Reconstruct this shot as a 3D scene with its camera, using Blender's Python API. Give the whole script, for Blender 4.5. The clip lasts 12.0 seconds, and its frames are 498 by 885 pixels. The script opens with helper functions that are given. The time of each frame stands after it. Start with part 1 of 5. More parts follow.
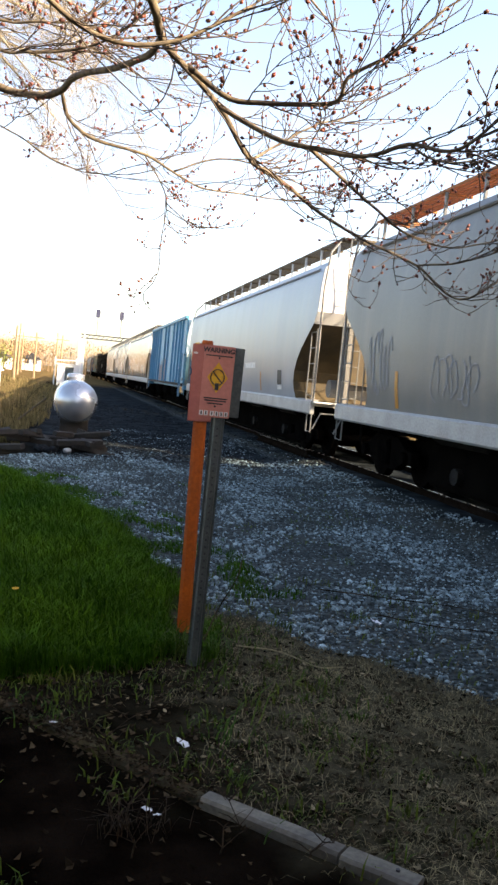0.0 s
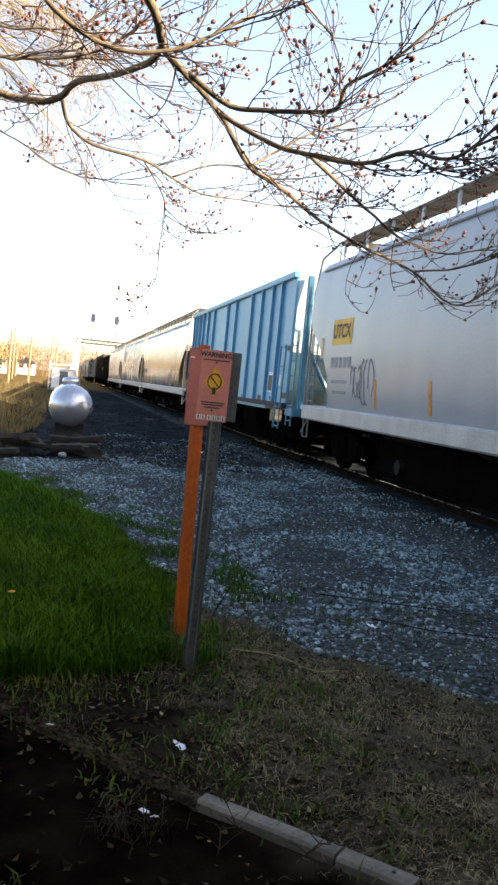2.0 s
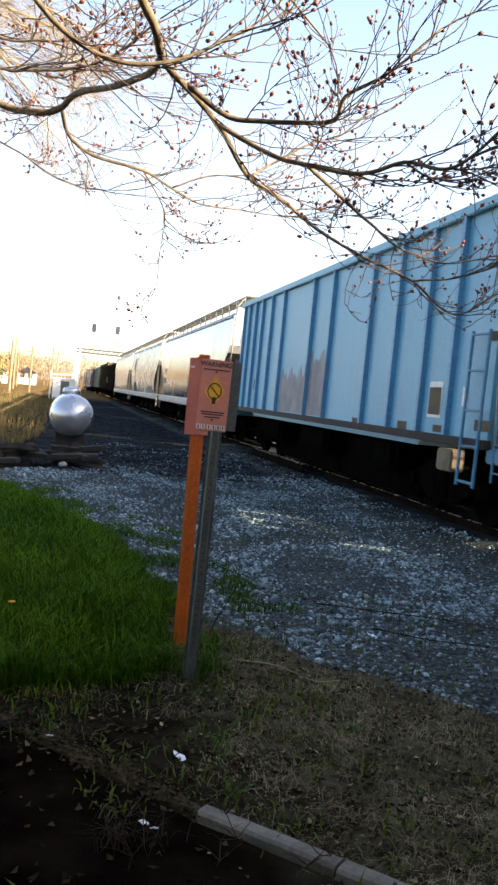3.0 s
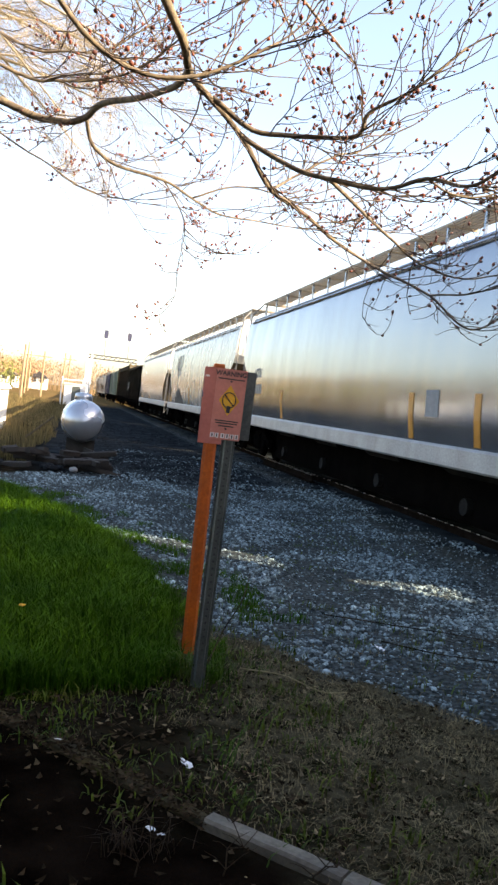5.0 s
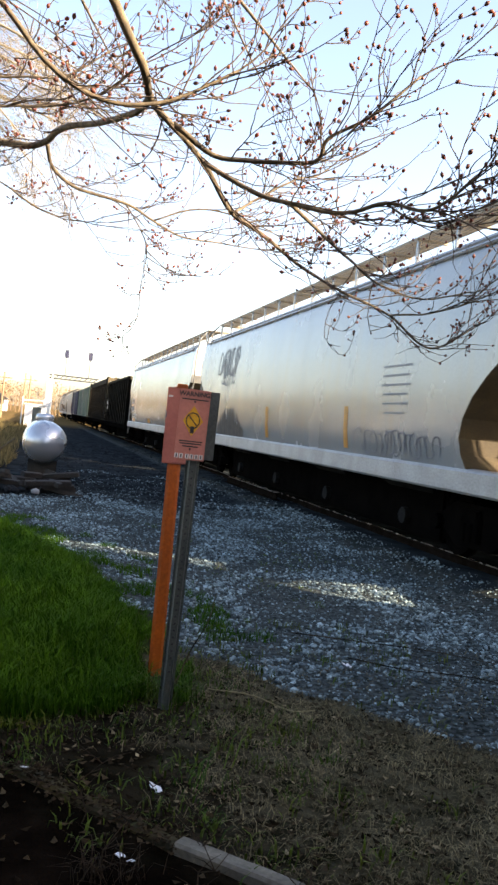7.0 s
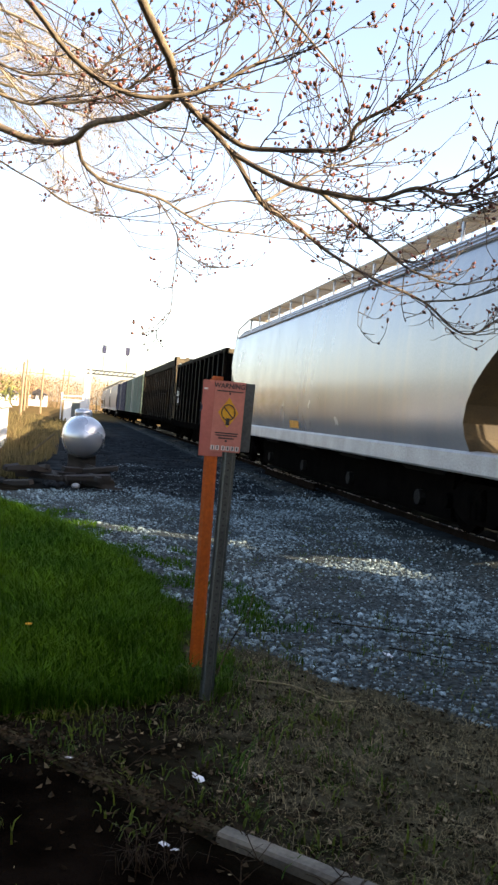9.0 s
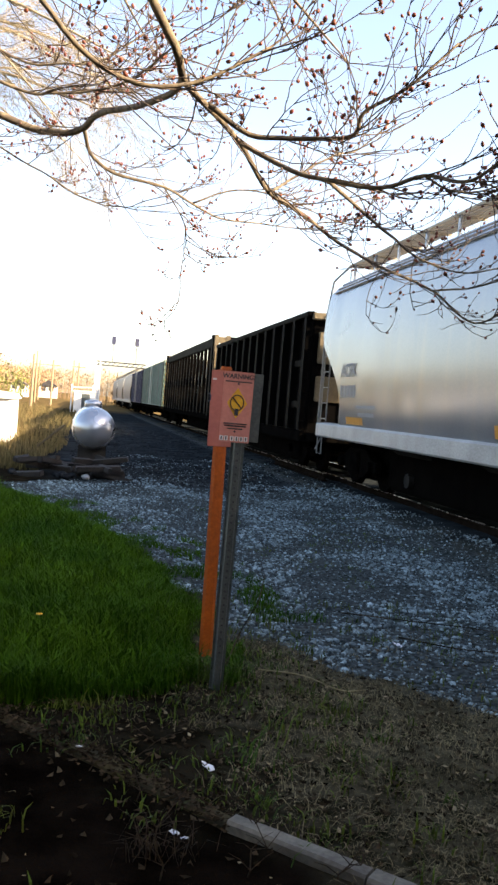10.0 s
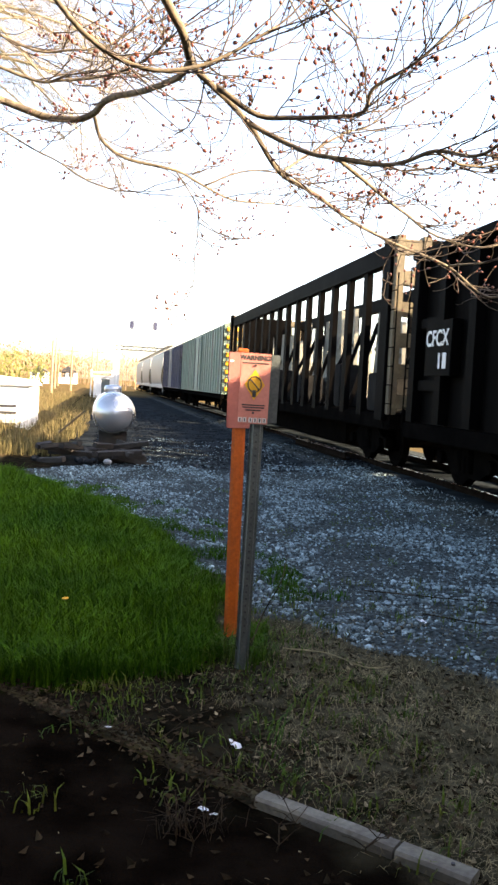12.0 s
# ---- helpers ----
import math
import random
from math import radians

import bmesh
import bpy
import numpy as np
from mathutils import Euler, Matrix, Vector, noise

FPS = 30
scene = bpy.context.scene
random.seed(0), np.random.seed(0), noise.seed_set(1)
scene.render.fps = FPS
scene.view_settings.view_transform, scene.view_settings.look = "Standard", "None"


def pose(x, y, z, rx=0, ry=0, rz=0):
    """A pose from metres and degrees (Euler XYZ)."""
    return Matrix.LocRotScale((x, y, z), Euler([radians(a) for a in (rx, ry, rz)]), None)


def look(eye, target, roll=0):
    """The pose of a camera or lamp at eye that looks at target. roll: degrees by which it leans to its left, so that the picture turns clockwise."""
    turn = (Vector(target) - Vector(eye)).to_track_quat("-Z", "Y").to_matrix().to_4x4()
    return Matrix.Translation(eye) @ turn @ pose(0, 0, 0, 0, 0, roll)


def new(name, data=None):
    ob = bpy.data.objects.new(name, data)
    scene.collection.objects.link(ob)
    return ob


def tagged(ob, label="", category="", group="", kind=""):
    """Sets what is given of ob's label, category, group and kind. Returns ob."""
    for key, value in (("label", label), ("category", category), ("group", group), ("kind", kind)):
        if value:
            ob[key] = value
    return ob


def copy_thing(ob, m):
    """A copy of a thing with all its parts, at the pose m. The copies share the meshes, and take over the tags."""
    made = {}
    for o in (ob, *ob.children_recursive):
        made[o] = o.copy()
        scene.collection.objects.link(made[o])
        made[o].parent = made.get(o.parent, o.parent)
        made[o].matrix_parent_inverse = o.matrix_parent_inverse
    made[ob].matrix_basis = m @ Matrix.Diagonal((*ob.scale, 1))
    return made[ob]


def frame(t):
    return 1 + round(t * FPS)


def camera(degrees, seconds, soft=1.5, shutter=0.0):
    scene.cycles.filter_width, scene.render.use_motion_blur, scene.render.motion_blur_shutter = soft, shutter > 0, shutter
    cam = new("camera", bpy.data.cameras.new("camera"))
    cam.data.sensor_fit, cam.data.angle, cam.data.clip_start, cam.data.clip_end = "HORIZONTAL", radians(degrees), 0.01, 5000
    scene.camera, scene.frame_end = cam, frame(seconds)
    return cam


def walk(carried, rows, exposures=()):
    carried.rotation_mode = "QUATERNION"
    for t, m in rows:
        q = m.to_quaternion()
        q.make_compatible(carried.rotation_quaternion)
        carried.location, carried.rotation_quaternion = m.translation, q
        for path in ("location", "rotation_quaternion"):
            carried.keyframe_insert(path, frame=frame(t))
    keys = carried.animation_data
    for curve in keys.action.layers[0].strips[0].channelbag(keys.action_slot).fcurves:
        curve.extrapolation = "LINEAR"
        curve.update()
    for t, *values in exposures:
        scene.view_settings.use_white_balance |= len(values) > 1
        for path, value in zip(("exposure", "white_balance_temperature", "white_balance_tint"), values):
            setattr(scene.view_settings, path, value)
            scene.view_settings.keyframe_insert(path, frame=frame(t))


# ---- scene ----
cam = camera(33.0, 12.0, 2.6, 0.12)

PATH = [
    (0, (-0.053, 0.129, 1.711), (0.381, 2.077, 1.574), 5.4),
    (0.5, (-0.057, 0.119, 1.707), (0.38, 2.066, 1.576), 5.5),
    (1, (-0.064, 0.105, 1.706), (0.372, 2.053, 1.594), 5.3),
    (1.5, (-0.075, 0.105, 1.712), (0.402, 2.045, 1.613), 6.0),
    (2, (-0.071, 0.108, 1.706), (0.375, 2.054, 1.582), 5.6),
    (2.5, (-0.06, 0.107, 1.707), (0.392, 2.051, 1.588), 5.2),
    (3, (-0.066, 0.107, 1.707), (0.376, 2.055, 1.605), 5.5),
    (5, (-0.095, 0.091, 1.706), (0.324, 2.045, 1.624), 6.8),
    (5.5, (-0.09, 0.089, 1.705), (0.343, 2.039, 1.617), 6.9),
    (6, (-0.094, 0.075, 1.709), (0.351, 2.024, 1.637), 6.8),
    (6.5, (-0.098, 0.058, 1.714), (0.401, 1.994, 1.678), 5.0),
    (7, (-0.107, 0.077, 1.716), (0.393, 2.014, 1.686), 6.0),
    (7.5, (-0.098, 0.08, 1.711), (0.385, 2.02, 1.665), 6.3),
    (7.7, (-0.106, 0.086, 1.714), (0.34, 2.034, 1.643), 5.9),
    (9.5, (-0.09, 0.075, 1.716), (0.318, 2.032, 1.66), 4.6),
    (10, (-0.088, 0.077, 1.714), (0.305, 2.037, 1.631), 4.6),
    (10.5, (-0.088, 0.073, 1.719), (0.314, 2.03, 1.638), 4.4),
    (11, (-0.084, 0.067, 1.72), (0.304, 2.025, 1.599), 3.5),
    (11.5, (-0.081, 0.071, 1.724), (0.265, 2.034, 1.565), 2.5),
    (12, (-0.081, 0.059, 1.719), (0.266, 2.024, 1.587), 3.0),
]
EXPOSURE = [(0, 1.85, 7250, 17), (10.5, 1.87, 7250, 17), (12, 2.3, 7250, 17)]
walk(cam, [(t, look(eye, target, roll)) for t, eye, target, roll in PATH], EXPOSURE)

# ---- light ----
SUN = Vector((0.80, -0.485, 0.445)).normalized()
world = bpy.data.worlds.new("sky")
scene.world = world
world.use_nodes = True
sky = world.node_tree.nodes.new("ShaderNodeTexSky")
sky.sky_type, sky.sun_disc = 'NISHITA', False
sky.sun_elevation, sky.sun_rotation = math.asin(SUN.z), math.atan2(SUN.x, SUN.y)
sky.air_density, sky.dust_density, sky.ozone_density = 1.0, 2.0, 1.0
world.node_tree.links.new(sky.outputs[0], world.node_tree.nodes["Background"].inputs[0])
world.node_tree.nodes["Background"].inputs[1].default_value = 0.15
sun = new("sun", bpy.data.lights.new("sun", "SUN"))
sun.data.energy, sun.data.angle, sun.data.color = 5.0, radians(0.55), (1.0, 0.86, 0.63)
sun.matrix_world = look((0, 0, 0), -SUN)


# ---- materials ----
def surface(name, c1, c2, scale=3.0, rough=0.7, metal=0.0, bump=0.25, fine=60.0, dist=0.01, streak=None, vary=0.0, spec=0.5, amount=0.5):
    """Two-scale noise between two colours, fine bump, optional vertical dirt streaks and variation from piece to piece."""
    m = bpy.data.materials.new(name)
    m.use_nodes = True
    n, l = m.node_tree.nodes, m.node_tree.links
    b = n["Principled BSDF"]
    co = n.new("ShaderNodeTexCoord")
    big = n.new("ShaderNodeTexNoise")
    big.inputs["Scale"].default_value, big.inputs["Detail"].default_value = scale, 5
    small = n.new("ShaderNodeTexNoise")
    small.inputs["Scale"].default_value, small.inputs["Detail"].default_value = fine, 3
    l.new(co.outputs["Object"], big.inputs["Vector"])
    l.new(co.outputs["Object"], small.inputs["Vector"])
    ramp = n.new("ShaderNodeMapRange")
    ramp.inputs[1].default_value, ramp.inputs[2].default_value = 0.35, 0.65
    l.new(big.outputs[0], ramp.inputs[0])
    mix = n.new("ShaderNodeMixRGB")
    mix.inputs[1].default_value, mix.inputs[2].default_value = (*c1, 1), (*c2, 1)
    l.new(ramp.outputs[0], mix.inputs[0])
    col = mix.outputs[0]
    grain = n.new("ShaderNodeMixRGB")
    grain.blend_type = 'OVERLAY'
    grain.inputs[0].default_value = amount
    l.new(col, grain.inputs[1])
    l.new(small.outputs[0], grain.inputs[2])
    col = grain.outputs[0]
    if streak:
        mp = n.new("ShaderNodeMapping")
        mp.inputs["Scale"].default_value = (2.0, 2.6, 0.12)
        l.new(co.outputs["Object"], mp.inputs[0])
        sn = n.new("ShaderNodeTexNoise")
        sn.inputs["Scale"].default_value, sn.inputs["Detail"].default_value = 1.6, 6
        l.new(mp.outputs[0], sn.inputs["Vector"])
        sr = n.new("ShaderNodeMapRange")
        sr.inputs[1].default_value, sr.inputs[2].default_value, sr.inputs[4].default_value = 0.5, 0.78, streak[1]
        l.new(sn.outputs[0], sr.inputs[0])
        sm = n.new("ShaderNodeMixRGB")
        sm.inputs[2].default_value = (*streak[0], 1)
        l.new(sr.outputs[0], sm.inputs[0])
        l.new(col, sm.inputs[1])
        col = sm.outputs[0]
    if vary:
        oi = n.new("ShaderNodeObjectInfo")
        gi = n.new("ShaderNodeNewGeometry")
        ad = n.new("ShaderNodeMath")
        ad.operation = 'ADD'
        l.new(oi.outputs["Random"], ad.inputs[0])
        l.new(gi.outputs["Random Per Island"], ad.inputs[1])
        fr = n.new("ShaderNodeMath")
        fr.operation = 'FRACT'
        l.new(ad.outputs[0], fr.inputs[0])
        vr = n.new("ShaderNodeMapRange")
        vr.inputs[3].default_value, vr.inputs[4].default_value = 1 - vary, 1 + vary
        l.new(fr.outputs[0], vr.inputs[0])
        hs = n.new("ShaderNodeHueSaturation")
        l.new(vr.outputs[0], hs.inputs["Value"])
        l.new(col, hs.inputs["Color"])
        col = hs.outputs[0]
    l.new(col, b.inputs["Base Color"])
    rr = n.new("ShaderNodeMapRange")
    rr.inputs[3].default_value, rr.inputs[4].default_value = max(0.03, rough - 0.08), min(1, rough + 0.12)
    l.new(big.outputs[0], rr.inputs[0])
    l.new(rr.outputs[0], b.inputs["Roughness"])
    b.inputs["Metallic"].default_value = metal
    b.inputs["Specular IOR Level"].default_value = spec
    if bump:
        bp = n.new("ShaderNodeBump")
        bp.inputs["Strength"].default_value, bp.inputs["Distance"].default_value = bump, dist
        l.new(small.outputs[0], bp.inputs["Height"])
        l.new(bp.outputs[0], b.inputs["Normal"])
    return m


def car_paint(name, c1, c2, rough, metal, dirt, dirt_amount, dent=0.3):
    """Painted hopper side: broad soft dents from panel to panel, streaks of dirt down the sheets."""
    m = surface(name, c1, c2, 0.7, rough, metal, 0.0, 30.0, streak=(dirt, dirt_amount), amount=0.15)
    n, l = m.node_tree.nodes, m.node_tree.links
    co = n.new("ShaderNodeTexCoord")
    mp = n.new("ShaderNodeMapping")
    mp.inputs["Scale"].default_value = (0.3, 1.0, 0.16)
    l.new(co.outputs["Object"], mp.inputs[0])
    dn = n.new("ShaderNodeTexNoise")
    dn.inputs["Scale"].default_value, dn.inputs["Detail"].default_value = 1.1, 0.4
    l.new(mp.outputs[0], dn.inputs["Vector"])
    bp = n.new("ShaderNodeBump")
    bp.inputs["Strength"].default_value, bp.inputs["Distance"].default_value = dent, 0.12
    l.new(dn.outputs[0], bp.inputs["Height"])
    l.new(bp.outputs[0], n["Principled BSDF"].inputs["Normal"])
    return m


M = {}
M["paint_grey"] = car_paint("grey_car_paint", (0.125, 0.127, 0.122), (0.155, 0.157, 0.15), 0.42, 0.0, (0.22, 0.2, 0.17), 0.5)
M["paint_light"] = car_paint("light_grey_car_paint", (0.235, 0.265, 0.295), (0.28, 0.305, 0.335), 0.32, 0.0, (0.3, 0.28, 0.25), 0.4)
M["paint_silver"] = car_paint("silver_car_paint", (0.185, 0.21, 0.245), (0.22, 0.25, 0.285), 0.17, 0.75, (0.3, 0.29, 0.28), 0.25, 0.35)
M["paint_dull"] = car_paint("weathered_silver_paint", (0.25, 0.268, 0.275), (0.29, 0.305, 0.31), 0.24, 0.3, (0.3, 0.27, 0.22), 0.5, 0.35)
M["paint_white"] = car_paint("white_car_paint", (0.23, 0.245, 0.27), (0.265, 0.28, 0.30), 0.22, 0.5, (0.36, 0.33, 0.28), 0.35, 0.3)
M["sill_white"] = surface("sill_paint", (0.33, 0.34, 0.345), (0.27, 0.27, 0.265), 2.0, 0.45, 0.1, 0.1, 30, streak=((0.16, 0.14, 0.12), 0.3))
M["blue"] = surface("blue_car_paint", (0.07, 0.275, 0.42), (0.095, 0.325, 0.46), 0.8, 0.45, 0.0, 0.1, 25, streak=((0.22, 0.3, 0.36), 0.4), amount=0.2)
# darker copy of the car blue, puts the ribs' shaded sides into the colour
M["blue_rib"] = surface("blue_rib_shade_paint", (0.045, 0.21, 0.35), (0.065, 0.25, 0.4), 2.0, 0.45, 0.0, 0.1, 25)
M["blue_dark"] = surface("blue_frame_paint", (0.02, 0.13, 0.23), (0.03, 0.17, 0.28), 2.0, 0.5, 0.0, 0.15, 30)
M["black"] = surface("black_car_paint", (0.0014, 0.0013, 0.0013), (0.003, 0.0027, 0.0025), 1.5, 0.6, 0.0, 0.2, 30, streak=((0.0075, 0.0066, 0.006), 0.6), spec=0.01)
# grimy steel, darkened well past its grime: under-car shade is in the colour
M["under"] = surface("grimy_shade_steel", (0.0022, 0.0021, 0.002), (0.0045, 0.004, 0.0035), 3.0, 0.95, 0.0, 0.3, 40, spec=0.0)
# rust brown, with the gold of low sun on the car ends mixed in
M["end_brown"] = surface("rusty_sunlit_brown", (0.07, 0.047, 0.015), (0.042, 0.03, 0.012), 2.0, 0.7, 0.0, 0.2, 30, streak=((0.05, 0.04, 0.03), 0.6))
M["tan"] = surface("tan_panel_paint", (0.14, 0.11, 0.06), (0.085, 0.066, 0.038), 3.0, 0.7, 0.0, 0.2, 30, streak=((0.08, 0.06, 0.05), 0.6))
M["beam_pale"] = surface("pale_weathered_steel", (0.2, 0.2, 0.16), (0.12, 0.12, 0.1), 1.5, 0.6, 0.0, 0.2, 30, streak=((0.05, 0.045, 0.04), 0.6))
M["green"] = surface("green_car_paint", (0.11, 0.17, 0.13), (0.15, 0.2, 0.16), 1.0, 0.55, 0.0, 0.1, 20, streak=((0.18, 0.1, 0.09), 0.5))
M["navy"] = surface("navy_car_paint", (0.025, 0.03, 0.07), (0.04, 0.045, 0.09), 1.0, 0.5, 0.0, 0.1, 20, streak=((0.09, 0.08, 0.08), 0.4))
# paler copy of the car blue, with the sun's glare in the colour
M["pale_blue"] = surface("sunlit_pale_blue_paint", (0.45, 0.55, 0.6), (0.35, 0.47, 0.55), 2.0, 0.6, 0.0, 0.1, 30)
M["yellow"] = surface("yellow_paint", (0.68, 0.37, 0.015), (0.6, 0.31, 0.015), 4.0, 0.55, 0.0, 0.1, 40)
M["amber"] = surface("amber_reflector_strip", (0.5, 0.21, 0.012), (0.4, 0.16, 0.012), 6.0, 0.4, 0.0, 0.1, 60)
M["letter"] = surface("black_lettering", (0.02, 0.02, 0.02), (0.04, 0.04, 0.04), 8.0, 0.6, 0.0, 0.0)
M["letter_grey"] = surface("faded_lettering", (0.17, 0.18, 0.195), (0.23, 0.235, 0.245), 8.0, 0.6, 0.0, 0.0)
M["letter_white"] = surface("white_lettering", (0.7, 0.7, 0.68), (0.55, 0.55, 0.52), 8.0, 0.6, 0.0, 0.0)
M["graffiti"] = surface("spray_paint", (0.06, 0.07, 0.09), (0.11, 0.12, 0.14), 5.0, 0.55, 0.0, 0.0)
M["graffiti_pale"] = surface("pale_spray_paint", (0.12, 0.125, 0.15), (0.2, 0.2, 0.22), 2.5, 0.6, 0.0, 0.0, streak=((0.09, 0.09, 0.11), 0.8))
M["grating"] = surface("galvanised_grating", (0.33, 0.28, 0.19), (0.26, 0.22, 0.16), 5.0, 0.55, 0.3, 0.2, 50)
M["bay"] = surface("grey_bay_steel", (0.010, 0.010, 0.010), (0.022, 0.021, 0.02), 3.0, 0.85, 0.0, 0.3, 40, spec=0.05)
# orange of sunlight coming through the grating, given as its colour
M["sunlit_grating"] = surface("sunlit_orange_grating", (0.42, 0.16, 0.045), (0.3, 0.11, 0.035), 4.0, 0.75, 0.0, 0.2, 50)
M["moss"] = surface("mossy_rotten_timber", (0.06, 0.05, 0.022), (0.022, 0.02, 0.012), 7.0, 0.9, 0.0, 0.6, 40, spec=0.1)
M["stone_dark"] = surface("dark_lane_stone", (0.011, 0.0125, 0.0135), (0.034, 0.039, 0.043), 6.0, 0.9, 0.0, 0.3, 60, vary=0.5, spec=0.0)
# colour of a dark reflection painted on the car side
M["reflected_dark"] = surface("reflected_dark_smudge", (0.05, 0.042, 0.036), (0.09, 0.075, 0.06), 6.0, 0.8, 0.0, 0.0)
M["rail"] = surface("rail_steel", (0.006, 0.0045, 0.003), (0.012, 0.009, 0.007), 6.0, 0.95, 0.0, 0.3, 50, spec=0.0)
M["railhead"] = surface("worn_rail_head", (0.55, 0.55, 0.56), (0.45, 0.45, 0.46), 6.0, 0.25, 1.0, 0.05, 50)
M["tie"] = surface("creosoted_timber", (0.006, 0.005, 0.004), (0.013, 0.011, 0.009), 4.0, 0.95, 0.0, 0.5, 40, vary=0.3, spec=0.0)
M["stone"] = surface("ballast_stone", (0.028, 0.044, 0.049), (0.235, 0.315, 0.335), 16.0, 0.8, 0.0, 0.35, 70, vary=0.75, spec=0.25)
M["pink"] = surface("faded_pink_plastic", (0.47, 0.17, 0.13), (0.53, 0.21, 0.165), 6.0, 0.5, 0.0, 0.1, 50, amount=0.2)
M["pink_dark"] = surface("faded_red_plastic", (0.36, 0.11, 0.085), (0.41, 0.135, 0.105), 6.0, 0.5, 0.0, 0.1, 50, amount=0.2)
M["orange"] = surface("orange_plastic", (0.42, 0.085, 0.004), (0.34, 0.07, 0.005), 5.0, 0.5, 0.0, 0.15, 50)
M["galv"] = surface("galvanised_steel", (0.07, 0.085, 0.082), (0.11, 0.125, 0.118), 8.0, 0.5, 0.5, 0.2, 60)
M["tank"] = surface("silver_tank_paint", (0.42, 0.44, 0.47), (0.45, 0.47, 0.5), 1.0, 0.25, 0.7, 0.0, 40, amount=0.05)
M["wood"] = surface("weathered_timber", (0.17, 0.158, 0.125), (0.09, 0.083, 0.068), 5.0, 0.85, 0.0, 0.5, 45, streak=((0.1, 0.09, 0.08), 0.5), vary=0.15)
M["bark"] = surface("grey_bark", (0.21, 0.165, 0.105), (0.10, 0.08, 0.06), 30.0, 0.85, 0.0, 0.5, 160, dist=0.003)
M["twig"] = surface("twig_bark", (0.13, 0.095, 0.065), (0.06, 0.045, 0.035), 40.0, 0.8, 0.0, 0.3, 200, dist=0.002)
# darker copy of the twig bark, foreground shade put into the colour
M["twig_dark"] = surface("shade_dark_twig_bark", (0.05, 0.036, 0.024), (0.022, 0.017, 0.012), 40.0, 0.9, 0.0, 0.3, 200, dist=0.002, spec=0.05)
M["twig_pale"] = surface("pale_twig_bark", (0.36, 0.3, 0.19), (0.27, 0.22, 0.14), 30.0, 0.8, 0.0, 0.2, 150, dist=0.002)
M["bud"] = surface("red_bud", (0.22, 0.055, 0.025), (0.10, 0.035, 0.025), 60.0, 0.5, 0.0, 0.2, 200, dist=0.002, vary=0.5)
M["grass"] = surface("grass_blade", (0.02, 0.066, 0.001), (0.043, 0.1, 0.002), 0.9, 0.8, 0.0, 0.0, vary=0.35, spec=0.08)
M["dry"] = surface("dry_grass_blade", (0.22, 0.185, 0.105), (0.07, 0.06, 0.034), 2.0, 0.9, 0.0, 0.0, vary=0.6, spec=0.02)
M["weed"] = surface("weed_leaf", (0.028, 0.066, 0.004), (0.07, 0.088, 0.01), 2.0, 0.7, 0.0, 0.0, vary=0.5, spec=0.15)
M["leaf"] = surface("dead_leaf", (0.055, 0.041, 0.025), (0.008, 0.006, 0.004), 5.0, 0.9, 0.0, 0.2, 60, vary=0.7, spec=0.0)
M["leaf_pale"] = surface("pale_dead_leaf", (0.20, 0.16, 0.095), (0.08, 0.062, 0.036), 5.0, 0.85, 0.0, 0.1, 60, vary=0.6, spec=0.1)
M["scrub"] = surface("dry_scrub", (0.17, 0.13, 0.06), (0.085, 0.075, 0.03), 0.5, 0.9, 0.0, 0.0, vary=0.5, spec=0.1)
M["woods"] = surface("bare_woods_twigs", (0.30, 0.20, 0.11), (0.24, 0.165, 0.095), 0.08, 0.9, 0.0, 0.0, vary=0.4)
M["woods_green"] = surface("spring_foliage", (0.12, 0.15, 0.03), (0.18, 0.17, 0.04), 0.1, 0.85, 0.0, 0.0, vary=0.4)
M["trunk"] = surface("far_tree_bark", (0.22, 0.16, 0.11), (0.15, 0.11, 0.08), 2.0, 0.9, 0.0, 0.2, 20)
M["pole"] = surface("pole_timber", (0.36, 0.26, 0.15), (0.28, 0.2, 0.12), 2.0, 0.85, 0.0, 0.3, 30)
M["white"] = surface("white_paint", (0.74, 0.74, 0.72), (0.66, 0.66, 0.64), 2.0, 0.6, 0.0, 0.1, 30, amount=0.2)
M["dark"] = surface("dark_metal", (0.03, 0.03, 0.035), (0.05, 0.05, 0.055), 4.0, 0.6, 0.2, 0.1, 30)
M["litter"] = surface("white_plastic_litter", (0.8, 0.82, 0.86), (0.7, 0.72, 0.78), 20.0, 0.35, 0.0, 0.3, 80)
M["rubble"] = surface("dark_scrap_timber", (0.01, 0.0085, 0.007), (0.027, 0.022, 0.017), 3.0, 0.85, 0.0, 0.4, 30, vary=0.3)


